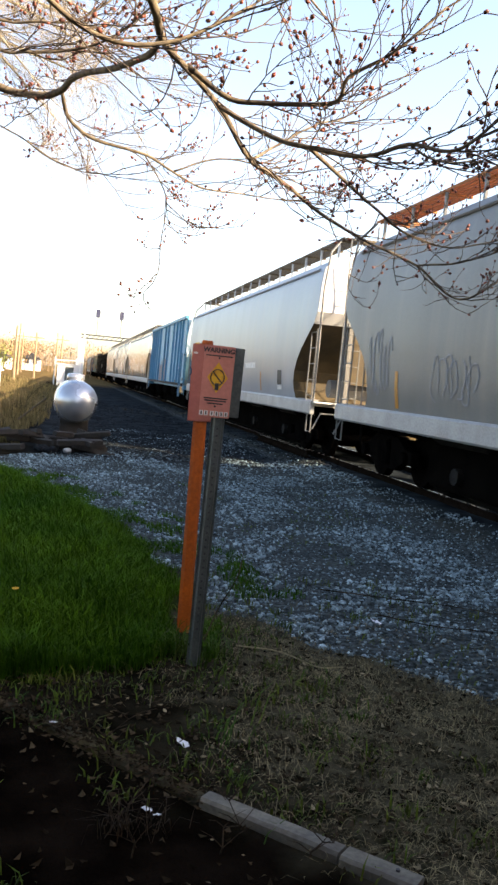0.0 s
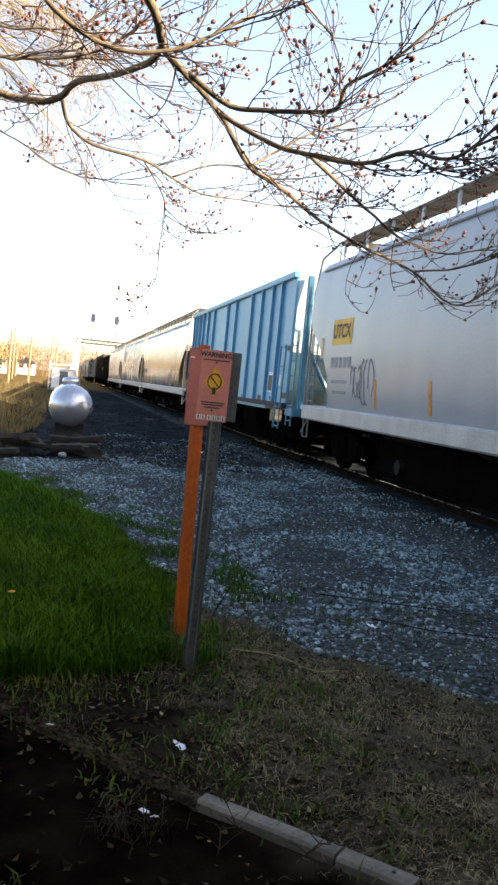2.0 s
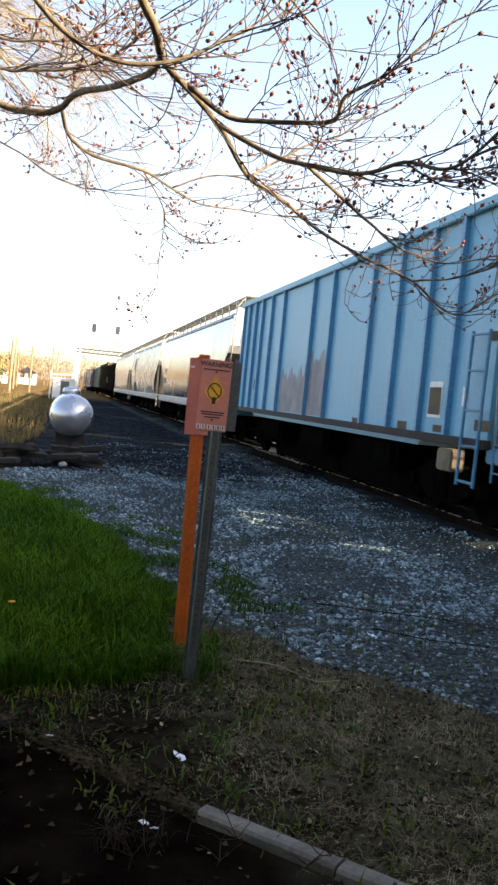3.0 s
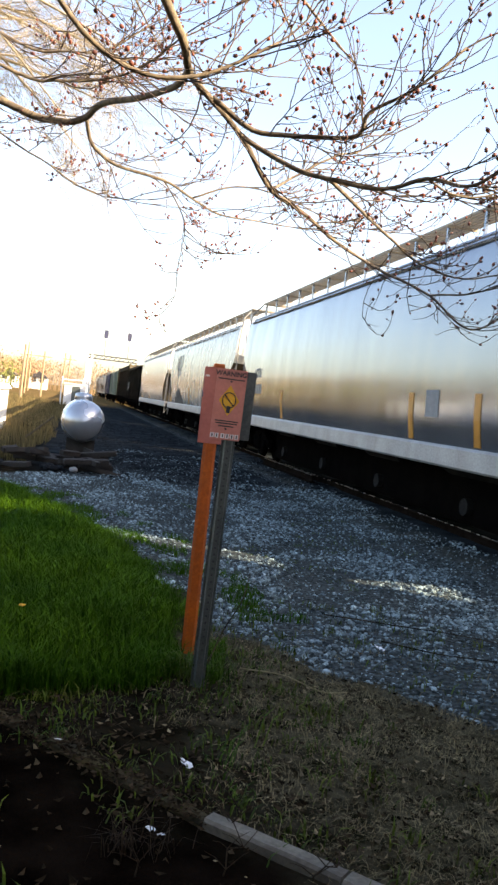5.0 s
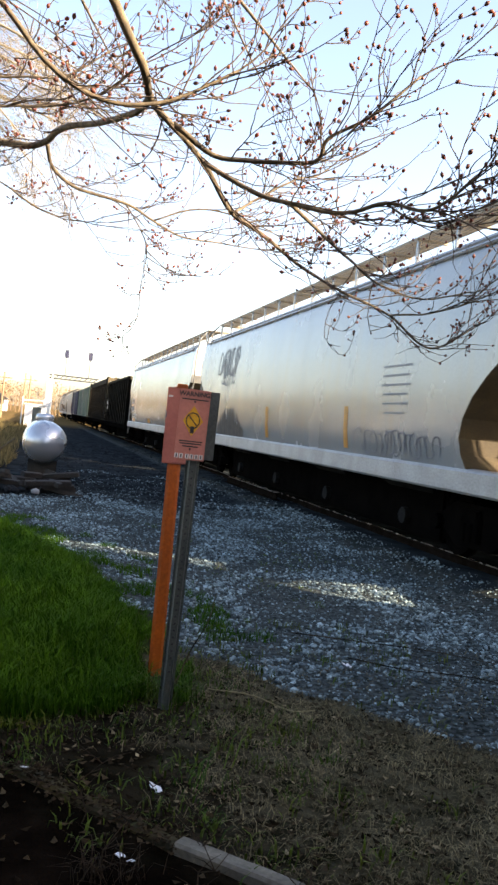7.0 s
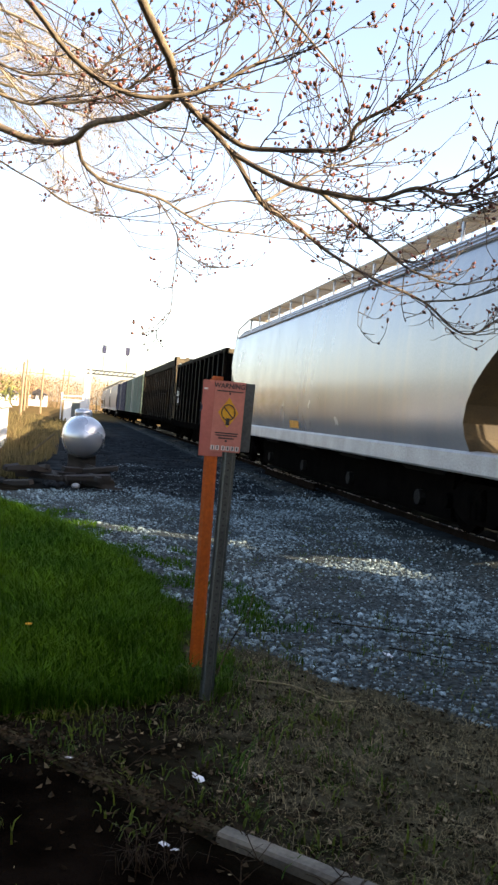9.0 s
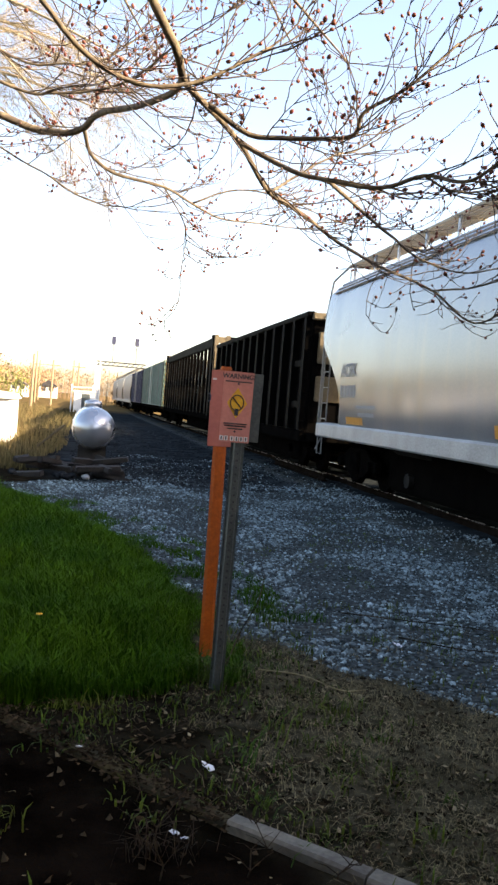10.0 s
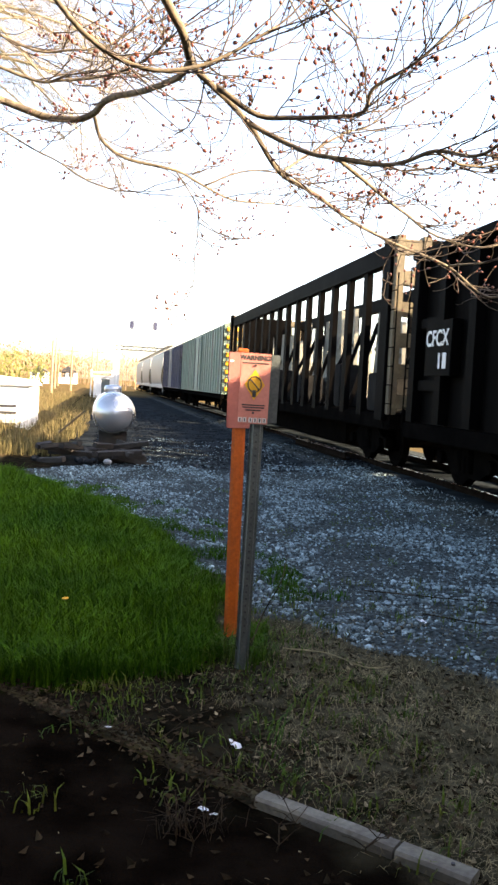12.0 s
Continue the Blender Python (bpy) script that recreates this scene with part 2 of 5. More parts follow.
def ground_material():
    """Soil, gravel fines, turf and dark lane, mixed by the zones stored on the sheet."""
    m = bpy.data.materials.new("soil_and_gravel")
    m.use_nodes = True
    n, l = m.node_tree.nodes, m.node_tree.links
    b = n["Principled BSDF"]
    co = n.new("ShaderNodeTexCoord")
    zone = n.new("ShaderNodeAttribute")
    zone.attribute_name = "zone"
    sep = n.new("ShaderNodeSeparateColor")
    l.new(zone.outputs["Color"], sep.inputs[0])

    def noise_mix(c1, c2, scale, detail=6):
        t = n.new("ShaderNodeTexNoise")
        t.inputs["Scale"].default_value, t.inputs["Detail"].default_value = scale, detail
        l.new(co.outputs["Object"], t.inputs["Vector"])
        r = n.new("ShaderNodeMapRange")
        r.inputs[1].default_value, r.inputs[2].default_value = 0.38, 0.62
        l.new(t.outputs[0], r.inputs[0])
        x = n.new("ShaderNodeMixRGB")
        x.inputs[1].default_value, x.inputs[2].default_value = (*c1, 1), (*c2, 1)
        l.new(r.outputs[0], x.inputs[0])
        return x.outputs[0], t.outputs[0]

    def blend(f, a, c):
        x = n.new("ShaderNodeMixRGB")
        l.new(f, x.inputs[0])
        l.new(a, x.inputs[1])
        l.new(c, x.inputs[2])
        return x.outputs[0]

    field, _ = noise_mix((0.15, 0.10, 0.045), (0.10, 0.075, 0.035), 0.4)
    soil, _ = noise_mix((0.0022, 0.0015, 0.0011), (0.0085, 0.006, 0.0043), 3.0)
    gravel, g = noise_mix((0.016, 0.021, 0.022), (0.105, 0.13, 0.138), 22.0)
    patch, _ = noise_mix((0.010, 0.010, 0.004), (0.044, 0.045, 0.036), 2.3)
    turf, _ = noise_mix((0.01, 0.022, 0.001), (0.02, 0.036, 0.002), 6.0)
    lane, _ = noise_mix((0.011, 0.0132, 0.0145), (0.027, 0.0335, 0.037), 1.4)
    half = n.new("ShaderNodeMixRGB")
    half.inputs[0].default_value = 0.4
    l.new(gravel, half.inputs[1])
    l.new(patch, half.inputs[2])
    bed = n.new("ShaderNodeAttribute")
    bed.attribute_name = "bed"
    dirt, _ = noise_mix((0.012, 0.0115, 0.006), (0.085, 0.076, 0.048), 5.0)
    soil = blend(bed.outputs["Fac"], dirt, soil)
    col = blend(sep.outputs[0], soil, half.outputs[0])
    col = blend(sep.outputs[1], col, turf)
    col = blend(sep.outputs[2], col, lane)
    col = blend(zone.outputs["Alpha"], field, col)
    l.new(col, b.inputs["Base Color"])
    b.inputs["Roughness"].default_value = 0.95
    b.inputs["Specular IOR Level"].default_value = 0.0
    fine = n.new("ShaderNodeTexNoise")
    fine.inputs["Scale"].default_value, fine.inputs["Detail"].default_value = 45, 6
    l.new(co.outputs["Object"], fine.inputs["Vector"])
    bp = n.new("ShaderNodeBump")
    bp.inputs["Strength"].default_value, bp.inputs["Distance"].default_value = 0.7, 0.03
    l.new(fine.outputs[0], bp.inputs["Height"])
    l.new(bp.outputs[0], b.inputs["Normal"])
    return m


# ---- mesh helpers ----
def mesh_ob(name, bm, material, parent=None, smooth=False):
    me = bpy.data.meshes.new(name)
    bm.to_mesh(me)
    bm.free()
    me.materials.append(material)
    if smooth:
        me.polygons.foreach_set("use_smooth", [True] * len(me.polygons))
    ob = new(name, me)
    ob.parent = parent
    return ob


def part(name, bm, material, parent, label="", smooth=False):
    return tagged(mesh_ob(name, bm, material, parent, smooth), label)


def raw_mesh(name, verts, faces, material, parent=None, smooth=False):
    me = bpy.data.meshes.new(name)
    me.from_pydata(verts, [], faces)
    me.materials.append(material)
    if smooth:
        me.polygons.foreach_set("use_smooth", [True] * len(me.polygons))
    ob = new(name, me)
    ob.parent = parent
    return ob


def box(bm, x0, x1, y0, y1, z0, z1, bevel=0.0):
    r = bmesh.ops.create_cube(bm, size=1.0)
    for v in r["verts"]:
        v.co = ((x0 + x1) / 2 + v.co.x * (x1 - x0), (y0 + y1) / 2 + v.co.y * (y1 - y0), (z0 + z1) / 2 + v.co.z * (z1 - z0))
    if bevel:
        bmesh.ops.bevel(bm, geom=list({e for v in r["verts"] for e in v.link_edges}), offset=bevel, segments=2, affect='EDGES')
    return bm


def tube(bm, pts, radii, seg=6):
    """A round bar through points, with a radius at each."""
    pts = [Vector(p) for p in pts]
    radii = radii if hasattr(radii, "__len__") else [radii] * len(pts)
    rings = []
    side = None
    for i, p in enumerate(pts):
        d = (pts[min(i + 1, len(pts) - 1)] - pts[max(i - 1, 0)]).normalized()
        ref = Vector((0, 0, 1)) if abs(d.z) < 0.9 else Vector((1, 0, 0))
        a = d.cross(ref).normalized() if side is None else (side - d * side.dot(d)).normalized()
        side = a
        c = d.cross(a)
        rings.append([bm.verts.new(p + radii[i] * (math.cos(2 * math.pi * k / seg) * a + math.sin(2 * math.pi * k / seg) * c)) for k in range(seg)])
    for r0, r1 in zip(rings, rings[1:]):
        for k in range(seg):
            bm.faces.new((r0[k], r0[(k + 1) % seg], r1[(k + 1) % seg], r1[k]))
    bm.faces.new(rings[0][::-1])
    bm.faces.new(rings[-1])
    return bm


def prism(bm, outline, y0, y1, axis="y"):
    """A closed outline (x, z) drawn out along y, or (y, z) along x."""
    place = (lambda a, b, s: (a, s, b)) if axis == "y" else (lambda a, b, s: (s, a, b))
    f0 = [bm.verts.new(place(a, b, y0)) for a, b in outline]
    f1 = [bm.verts.new(place(a, b, y1)) for a, b in outline]
    k = len(outline)
    for i in range(k):
        bm.faces.new((f0[i], f0[(i + 1) % k], f1[(i + 1) % k], f1[i]))
    bm.faces.new(f0[::-1])
    bm.faces.new(f1)
    bmesh.ops.recalc_face_normals(bm, faces=bm.faces[:])
    return bm


def spline(pts, steps=6):
    """Catmull-Rom through the points."""
    p = [Vector(q) for q in pts]
    p = [2 * p[0] - p[1]] + p + [2 * p[-1] - p[-2]]
    out = []
    for i in range(1, len(p) - 2):
        for s in range(steps):
            t = s / steps
            out.append(0.5 * (2 * p[i] + (p[i + 1] - p[i - 1]) * t + (2 * p[i - 1] - 5 * p[i] + 4 * p[i + 1] - p[i + 2]) * t * t + (3 * p[i] - p[i - 1] - 3 * p[i + 1] + p[i + 2]) * t ** 3))
    out.append(p[-2])
    return out


def lettering(name, text, size, m, material, parent, label=""):
    """Flat raised letters, made into a mesh."""
    cu = bpy.data.curves.new(name, "FONT")
    cu.offset = size * (0.035 if size < 0.1 else 0.022)
    cu.body, cu.size, cu.align_x, cu.align_y, cu.extrude = text, size, 'CENTER', 'CENTER', 0.001
    tmp = bpy.data.objects.new(name, cu)
    scene.collection.objects.link(tmp)
    me = bpy.data.meshes.new_from_object(tmp.evaluated_get(bpy.context.evaluated_depsgraph_get()))
    bpy.data.objects.remove(tmp)
    me.materials.clear()
    me.materials.append(material)
    me.transform(m)
    ob = new(name, me)
    ob.parent = parent
    return tagged(ob, label)


# ---- ground ----
RAIL_Z, TRACK_X = 0.285, 6.52


def grass_edge(y):
    return float(np.interp(y, [4.7, 5.1, 6.0, 6.6, 8.0, 9.6, 11.0, 12.5, 14.0, 16.0], [0.2, 0.7, 0.9, 0.95, 0.8, 0.58, 0.15, -0.4, -1.1, -2.5]))


def in_grass(x, y):
    return 4.78 + 0.1 * math.sin(3 * x) < y < 15.5 and x < grass_edge(y) + 0.12 * noise.noise((x * 2, y * 2, 3)) + 0.16 * noise.noise((x * 0.9, y * 0.9, 13))


def gravel_line(y):
    return float(np.interp(y, [2.0, 3.9, 4.6, 5.5, 6.3, 7.0, 9.6, 12.5, 14.0, 16.0, 18.0, 30.0], [4.2, 3.0, 2.4, 1.75, 1.2, 1.05, 0.7, -0.3, -0.9, -1.4, 0.6, 1.2]))


def in_gravel(x, y):
    return 2.0 < y < 26 + 5 * noise.noise((x * 0.5, 0, 1)) and x > gravel_line(y) + 0.25 * noise.noise((x * 1.5, y * 1.5, 7)) and x < 9.5


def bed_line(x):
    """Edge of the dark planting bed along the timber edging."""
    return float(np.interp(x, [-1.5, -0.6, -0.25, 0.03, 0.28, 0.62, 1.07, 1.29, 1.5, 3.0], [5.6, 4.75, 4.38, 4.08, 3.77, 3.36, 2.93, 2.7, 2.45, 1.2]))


def dark_share(x, y):
    """Share of the darkest soil colour between the bed and the lawn, thinning out towards the track."""
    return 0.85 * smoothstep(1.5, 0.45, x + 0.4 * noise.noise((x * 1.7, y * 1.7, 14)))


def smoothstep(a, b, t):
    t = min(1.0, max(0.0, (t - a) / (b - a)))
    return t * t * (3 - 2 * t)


def height(x, y):
    z = 0.025 * noise.noise((x * 0.8, y * 0.8, 0)) + 0.01 * noise.noise((x * 4, y * 4, 5))
    z *= smoothstep(80, 30, abs(y)) * smoothstep(40, 15, abs(x))
    z += 0.17 * smoothstep(4.3, 5.5, x) * (1 - smoothstep(7.7, 8.7, x))
    if -6 < x < 2 and 4 < y < 18:
        z += 0.10 * smoothstep(0.15, -0.7, x - grass_edge(y)) * smoothstep(4.8, 6.0, y) * smoothstep(16, 13, y)
    z += 0.35 * smoothstep(-1.5, -4.0, x) * smoothstep(17, 24, y) * smoothstep(-30, -8, x)
    return z


def build_ground():
    xs = sorted(set([-2500, -900, -300, -120, -60, -35, -22, -15, -11] + [round(-8 + 0.2 * i, 2) for i in range(92)] + [11, 13, 17, 24, 35, 60, 120, 300, 900, 2500]))
    ys = sorted(set([-900, -300, -120, -50, -25, -14, -9, -6] + [round(-4 + 0.2 * i, 2) for i in range(140)] + [25 + i for i in range(25)] + [52, 56, 60, 70, 85, 105, 130, 170, 240, 400, 800, 2000, 4500]))
    verts = [(x, y, height(x, y)) for y in ys for x in xs]
    w = len(xs)
    faces = [(j * w + i, j * w + i + 1, (j + 1) * w + i + 1, (j + 1) * w + i) for j in range(len(ys) - 1) for i in range(w - 1)]
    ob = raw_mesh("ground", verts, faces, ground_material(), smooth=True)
    col = ob.data.color_attributes.new("zone", 'FLOAT_COLOR', 'POINT')
    out = []
    for x, y, z in verts:
        gr, tu, la, near = 0.0, 0.0, 0.0, 1.0
        if in_gravel(x, y) or 4.5 < x < 8.8:
            gr = 1.0
        if in_grass(x, y):
            tu = 1.0
        if 14 < y < 160 and -1.2 < x < 4.8:
            la = smoothstep(15.5, 19.5, y + 3 * noise.noise((x * 0.7, y * 0.5, 9))) * smoothstep(-1.2, -0.4, x)
        # track bed takes the dark lane colour, painting in the shade under the cars
        if 4.9 < x < 8.9:
            gr, la = 0.6, smoothstep(4.7, 5.4, x + 0.5 * noise.noise((x * 2, y * 1.5, 6)))
        if (x < -2.0 and y > 17) or x > 9.5 or x < -9 or y > 90 or y < -12:
            near = 0.0
        out += [gr, tu, la, near]
    col.data.foreach_set("color", out)
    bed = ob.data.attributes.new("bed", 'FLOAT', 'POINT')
    bed.data.foreach_set("value", [max(1 - smoothstep(-0.12, 0.12, y - bed_line(x) + 0.1 * noise.noise((x * 3, y * 3, 2))), dark_share(x, y)) for x, y, z in verts])
    tagged(ob, "shaded bare soil, grey gravel and turf beside the track", "ground", kind="structure")


build_ground()


def scatter_stones():
    """Ballast stones, angular and uneven, lying loose on the ground."""
    rng = np.random.default_rng(3)
    t = bmesh.new()
    bmesh.ops.create_icosphere(t, subdivisions=1, radius=1.0)
    base = np.array([v.co[:] for v in t.verts])
    tri = np.array([[v.index for v in f.verts] for f in t.faces])
    t.free()
    V, F, k = [], [], 0
    spots = []
    while len(spots) < 46000:
        y = 3.0 + 25 * rng.random() ** 1.9
        x = -1.5 + 7.0 * rng.random() - 0.25 * rng.random()
        if not in_gravel(x, y):
            continue
        bare = noise.noise((x * 0.9, y * 0.6, 11)) + 0.5 * noise.noise((x * 2.3, y * 2.1, 4))
        worn = bare < 0.04
        if worn and rng.random() < 0.3 + 1.8 * min(0.22, 0.04 - bare):
            continue
        if y > 17.5 + 2.5 * noise.noise((x * 0.6, 3, 5)) and rng.random() < 0.8:
            continue
        spots.append((x, y, (0.007 + 0.018 * rng.random() ** 2.2 + (0.014 if rng.random() < 0.05 else 0)) * (0.75 if worn else 1.0)))
    for x, y, r in spots:
        p = base * (0.75 + 0.5 * rng.random((12, 1))) * np.array([1, 0.6 + 0.5 * rng.random(), 0.45 + 0.4 * rng.random()]) * r
        a = rng.random() * 6.283
        c, s = math.cos(a), math.sin(a)
        p = p @ np.array([[c, s, 0], [-s, c, 0], [0, 0, 1]])
        V.append(p + np.array([x, y, height(x, y) + r * 0.25]))
        F.append(tri + k)
        k += 12
    W, G, k = [], [], 0
    for _ in range(4000):
        x, y = -0.4 + 6.2 * rng.random(), 17.0 + 30 * rng.random() ** 1.5
        r = 0.015 + 0.035 * rng.random() ** 2
        p = base * (0.7 + 0.6 * rng.random((12, 1))) * np.array([1, 0.8, 0.5]) * r
        W.append(p + np.array([x, y, height(x, y) + r * 0.2]))
        G.append(tri + k)
        k += 12
    tagged(raw_mesh("lane_gravel", np.concatenate(W).tolist(), np.concatenate(G).tolist(), M["stone_dark"]), "dark stones scattered over the dirt lane", "gravel", kind="stuff")
    ob = raw_mesh("ballast_gravel", np.concatenate(V).tolist(), np.concatenate(F).tolist(), M["stone"])
    tagged(ob, "loose angular blue-grey ballast gravel", "gravel", kind="stuff")


scatter_stones()


def blades(name, spots, material, label, category, bend=0.5):
    """Thin tapered bent blades; spots are x, y, length, width, lean heading."""
    rng = np.random.default_rng(len(spots))
    V, F = [], []
    for x, y, h, w, head in spots:
        z = height(x, y) - 0.01
        k = len(V)
        dx, dy = math.cos(head), math.sin(head)
        sx, sy = -dy * w / 2, dx * w / 2
        b = bend * h * (0.4 + 0.9 * rng.random())
        V += [(x - sx, y - sy, z), (x + sx, y + sy, z), (x + 0.3 * b * dx - sx * 0.8, y + 0.3 * b * dy - sy * 0.8, z + h * 0.55),
              (x + 0.3 * b * dx + sx * 0.8, y + 0.3 * b * dy + sy * 0.8, z + h * 0.55), (x + b * dx, y + b * dy, z + h * (0.95 - 0.3 * bend))]
        F += [(k, k + 1, k + 3, k + 2), (k + 2, k + 3, k + 4)]
    return tagged(raw_mesh(name, V, F, material), label, category, kind="stuff")


def grow():
    rng = np.random.default_rng(9)
    r = rng.random
    lush = []
    while len(lush) < 34000:
        y = 4.7 + 9.7 * r() ** 1.4
        x = grass_edge(y) + 0.15 - 2.6 * r()
        if in_grass(x, y) and x > -0.06 * y - 0.9:
            h = (0.10 + 0.16 * r()) * (0.7 + 0.6 * smoothstep(0.0, 0.6, grass_edge(y) - x)) * (1 + 0.35 * noise.noise((x * 2.5, y * 2.5, 2)))
            lush.append((x, y, h, 0.005 + 0.004 * r(), 6.283 * r()))
    while len(lush) < 41500:
        y = 5.0 + 9.0 * r() ** 1.3
        x = grass_edge(y) + (0.28 if y < 6.6 else 1.05) * r() ** 1.6
        if noise.noise((x * 2.2, y * 1.6, 21)) > 0.08:
            lush.append((x, y, 0.04 + 0.07 * r(), 0.005 + 0.005 * r(), 6.283 * r()))
    blades("grass", lush, M["grass"], "lush green long grass in the shade", "grass", 0.6)
    dry = []
    while len(dry) < 24000:
        y = 2.0 + 4.6 * r()
        x = -0.6 + 4.4 * r()
        if y < bed_line(x) and r() < 0.93 or r() < 1.12 * dark_share(x, y):
            continue
        if in_grass(x, y) or (in_gravel(x, y) and r() > 0.06) or noise.noise((x * 1.6, y * 1.6, 8)) < -0.12 - 0.35 * (x > 1.0):
            continue
        dry.append((x, y, 0.025 + 0.06 * r() ** 2, 0.0025 + 0.0025 * r(), 6.283 * r()))
    blades("dry_grass", dry, M["dry"], "flattened straw-coloured dry grass on bare soil", "dry grass", 1.8)
    weeds = []
    for _ in range(480):
        y, x = 2.8 + 4.5 * r(), -0.3 + 3.6 * r()
        if in_grass(x, y) or y < bed_line(x) and r() < 0.85:
            continue
        if x > 1.6 and r() < 0.55:
            continue
        for _ in range(int(6 + 12 * r())):
            weeds.append((x + 0.05 * rng.normal(), y + 0.05 * rng.normal(), 0.03 + 0.08 * r(), 0.005 + 0.008 * r(), 6.283 * r()))
    for _ in range(120):
        y, x = 8.0 + 6 * r(), 1.8 + 2.8 * r()
        if noise.noise((x * 0.9, y * 0.6, 11)) > 0.0:
            continue
        for _ in range(int(5 + 8 * r())):
            weeds.append((x + 0.05 * rng.normal(), y + 0.05 * rng.normal(), 0.03 + 0.04 * r(), 0.005 + 0.006 * r(), 6.283 * r()))
    for _ in range(260):
        weeds.append((0.84 + 0.12 * rng.normal(), 5.16 + 0.1 * rng.normal(), 0.08 + 0.2 * r() ** 2, 0.005 + 0.004 * r(), 6.283 * r()))
    for x, y, h in ((0.77, 3.85, 0.28), (0.8, 3.87, 0.2), (0.82, 3.89, 0.33), (0.57, 6.2, 0.42), (0.98, 4.12, 0.3), (1.02, 4.12, 0.26)):
        weeds.append((x, y, h, 0.009, 0.6))
    blades("weeds", weeds, M["weed"], "small green weeds sprouting from the soil", "weeds", 0.7)
    scrub = []
    while len(scrub) < 24000:
        y = 18.5 + 60 * r() ** 1.6
        x = -0.6 - (5.5 + 0.12 * y) * r() ** 1.1 + 0.3 * noise.noise((0, y * 0.3, 1))
        if y < 24 and x > -0.9:
            continue
        scrub.append((x, y, 0.16 + 0.5 * r() * (0.6 + 0.8 * abs(noise.noise((x, y * 0.5, 6)))), 0.008 + 0.009 * r(), 6.283 * r()))
    blades("tall_dry_grass", scrub, M["scrub"], "tall dry brown grass and brush on the bank", "dry grass", 0.35)
    tuft = [(0.3 + 0.09 * rng.normal(), 3.17 + 0.07 * rng.normal(), 0.08 + 0.14 * r(), 0.003 + 0.004 * r(), 6.283 * r()) for _ in range(60)]
    blades("dry_weed_tuft", tuft, M["twig_dark"], "tuft of dry weeds standing on dark soil", "weeds", 0.9)
    # dead leaves, curled
    V, F = [], []
    for _ in range(3800):
        y, x = 2.3 + 3.6 * r() ** 1.1, -0.5 + 3.8 * r()
        if in_gravel(x, y) and r() > 0.06 or y < bed_line(x) and r() < 0.8:
            continue
        s, a, k = 0.01 + 0.016 * r(), 6.283 * r(), len(V)
        c, d, z = math.cos(a) * s, math.sin(a) * s, height(x, y) + 0.004
        lift = s * (0.3 + 0.9 * r())
        V += [(x - c, y - d, z + lift * 0.5), (x - d * 0.6, y + c * 0.6, z), (x + c, y + d, z + lift), (x + d * 0.6, y - c * 0.6, z + lift * 0.3)]
        F += [(k, k + 1, k + 2), (k, k + 2, k + 3)]
    for _ in range(900):
        t = r()
        x = -0.62 + 1.3 * t + 0.05 * rng.normal()
        y = 4.8 - 1.5 * t + 0.05 * rng.normal()
        s, a, k = 0.008 + 0.014 * r(), 6.283 * r(), len(V)
        c, d, z = math.cos(a) * s, math.sin(a) * s, height(x, y) + 0.02 + 0.012 * r()
        V += [(x - c, y - d, z + 0.006), (x - d * 0.6, y + c * 0.6, z), (x + c, y + d, z + 0.01), (x + d * 0.6, y - c * 0.6, z + 0.003)]
        F += [(k, k + 1, k + 2), (k, k + 2, k + 3)]
    tagged(raw_mesh("leaf_litter", V, F, M["leaf"]), "brown dead leaf litter strewn over dark soil", "leaves", kind="stuff")

    V, F = [], []
    while len(V) < 4 * 1300:
        y, x = 2.4 + 3.6 * r(), -0.4 + 3.6 * r()
        if in_grass(x, y) or in_gravel(x, y) or y < bed_line(x) and r() < 0.93 or r() < 0.9 * dark_share(x, y):
            continue
        s, a, k = 0.006 + 0.016 * r() ** 2, 6.283 * r(), len(V)
        c, d, z = math.cos(a) * s, math.sin(a) * s, height(x, y) + 0.008 + 0.01 * r()
        V += [(x - c, y - d, z + s * 0.4 * r()), (x - d * 0.5, y + c * 0.5, z), (x + c, y + d, z + s * r()), (x + d * 0.5, y - c * 0.5, z + s * 0.3)]
        F += [(k, k + 1, k + 2), (k, k + 2, k + 3)]
    tagged(raw_mesh("fallen_leaves", V, F, M["leaf_pale"]), "pale curled fallen leaves on the soil", "leaves", kind="stuff")
    for pts in (((2.2, 6.9), (2.7, 6.6), (3.3, 6.5), (3.7, 6.1)), ((2.45, 6.2), (2.8, 5.9), (3.3, 5.85), (3.6, 5.5)), ((1.15, 5.35), (1.4, 5.2), (1.6, 5.0), (1.75, 4.95)), ((0.9, 5.25), (1.05, 5.55), (1.25, 5.95), (1.32, 6.1))):
        up = 0.45 if pts[0][0] == 0.9 else 0.0
        line = spline([(x, y, height(x, y) + 0.02 + 0.02 * (i % 2) + up * i / 3) for i, (x, y) in enumerate(pts)], 6)
        tagged(mesh_ob("dead_stem", tube(bmesh.new(), line, np.linspace(0.006, 0.003, len(line)).tolist(), 5), M["leaf"] if up or pts[0][0] > 2 else M["dry"]), "long dead plant stem lying on the gravel edge", "stem", "dead stems")

    flower = tagged(new("dandelion"), "small yellow dandelion flower standing in the grass", "flower")
    flower.location = (-0.27, 5.63, height(-0.27, 5.63))
    part("stem", tube(bmesh.new(), [(0, 0, 0), (0.01, 0, 0.1), (0, 0, 0.2)], 0.003, 5), M["weed"], flower)
    bm = bmesh.new()
    for i in range(14):
        a = 0.449 * i
        tube(bm, [(0, 0, 0.2), (0.012 * math.cos(a), 0.012 * math.sin(a), 0.209), (0.022 * math.cos(a), 0.022 * math.sin(a), 0.205)], 0.004, 4)
    part("bloom", bm, M["yellow"], flower, "yellow bloom")


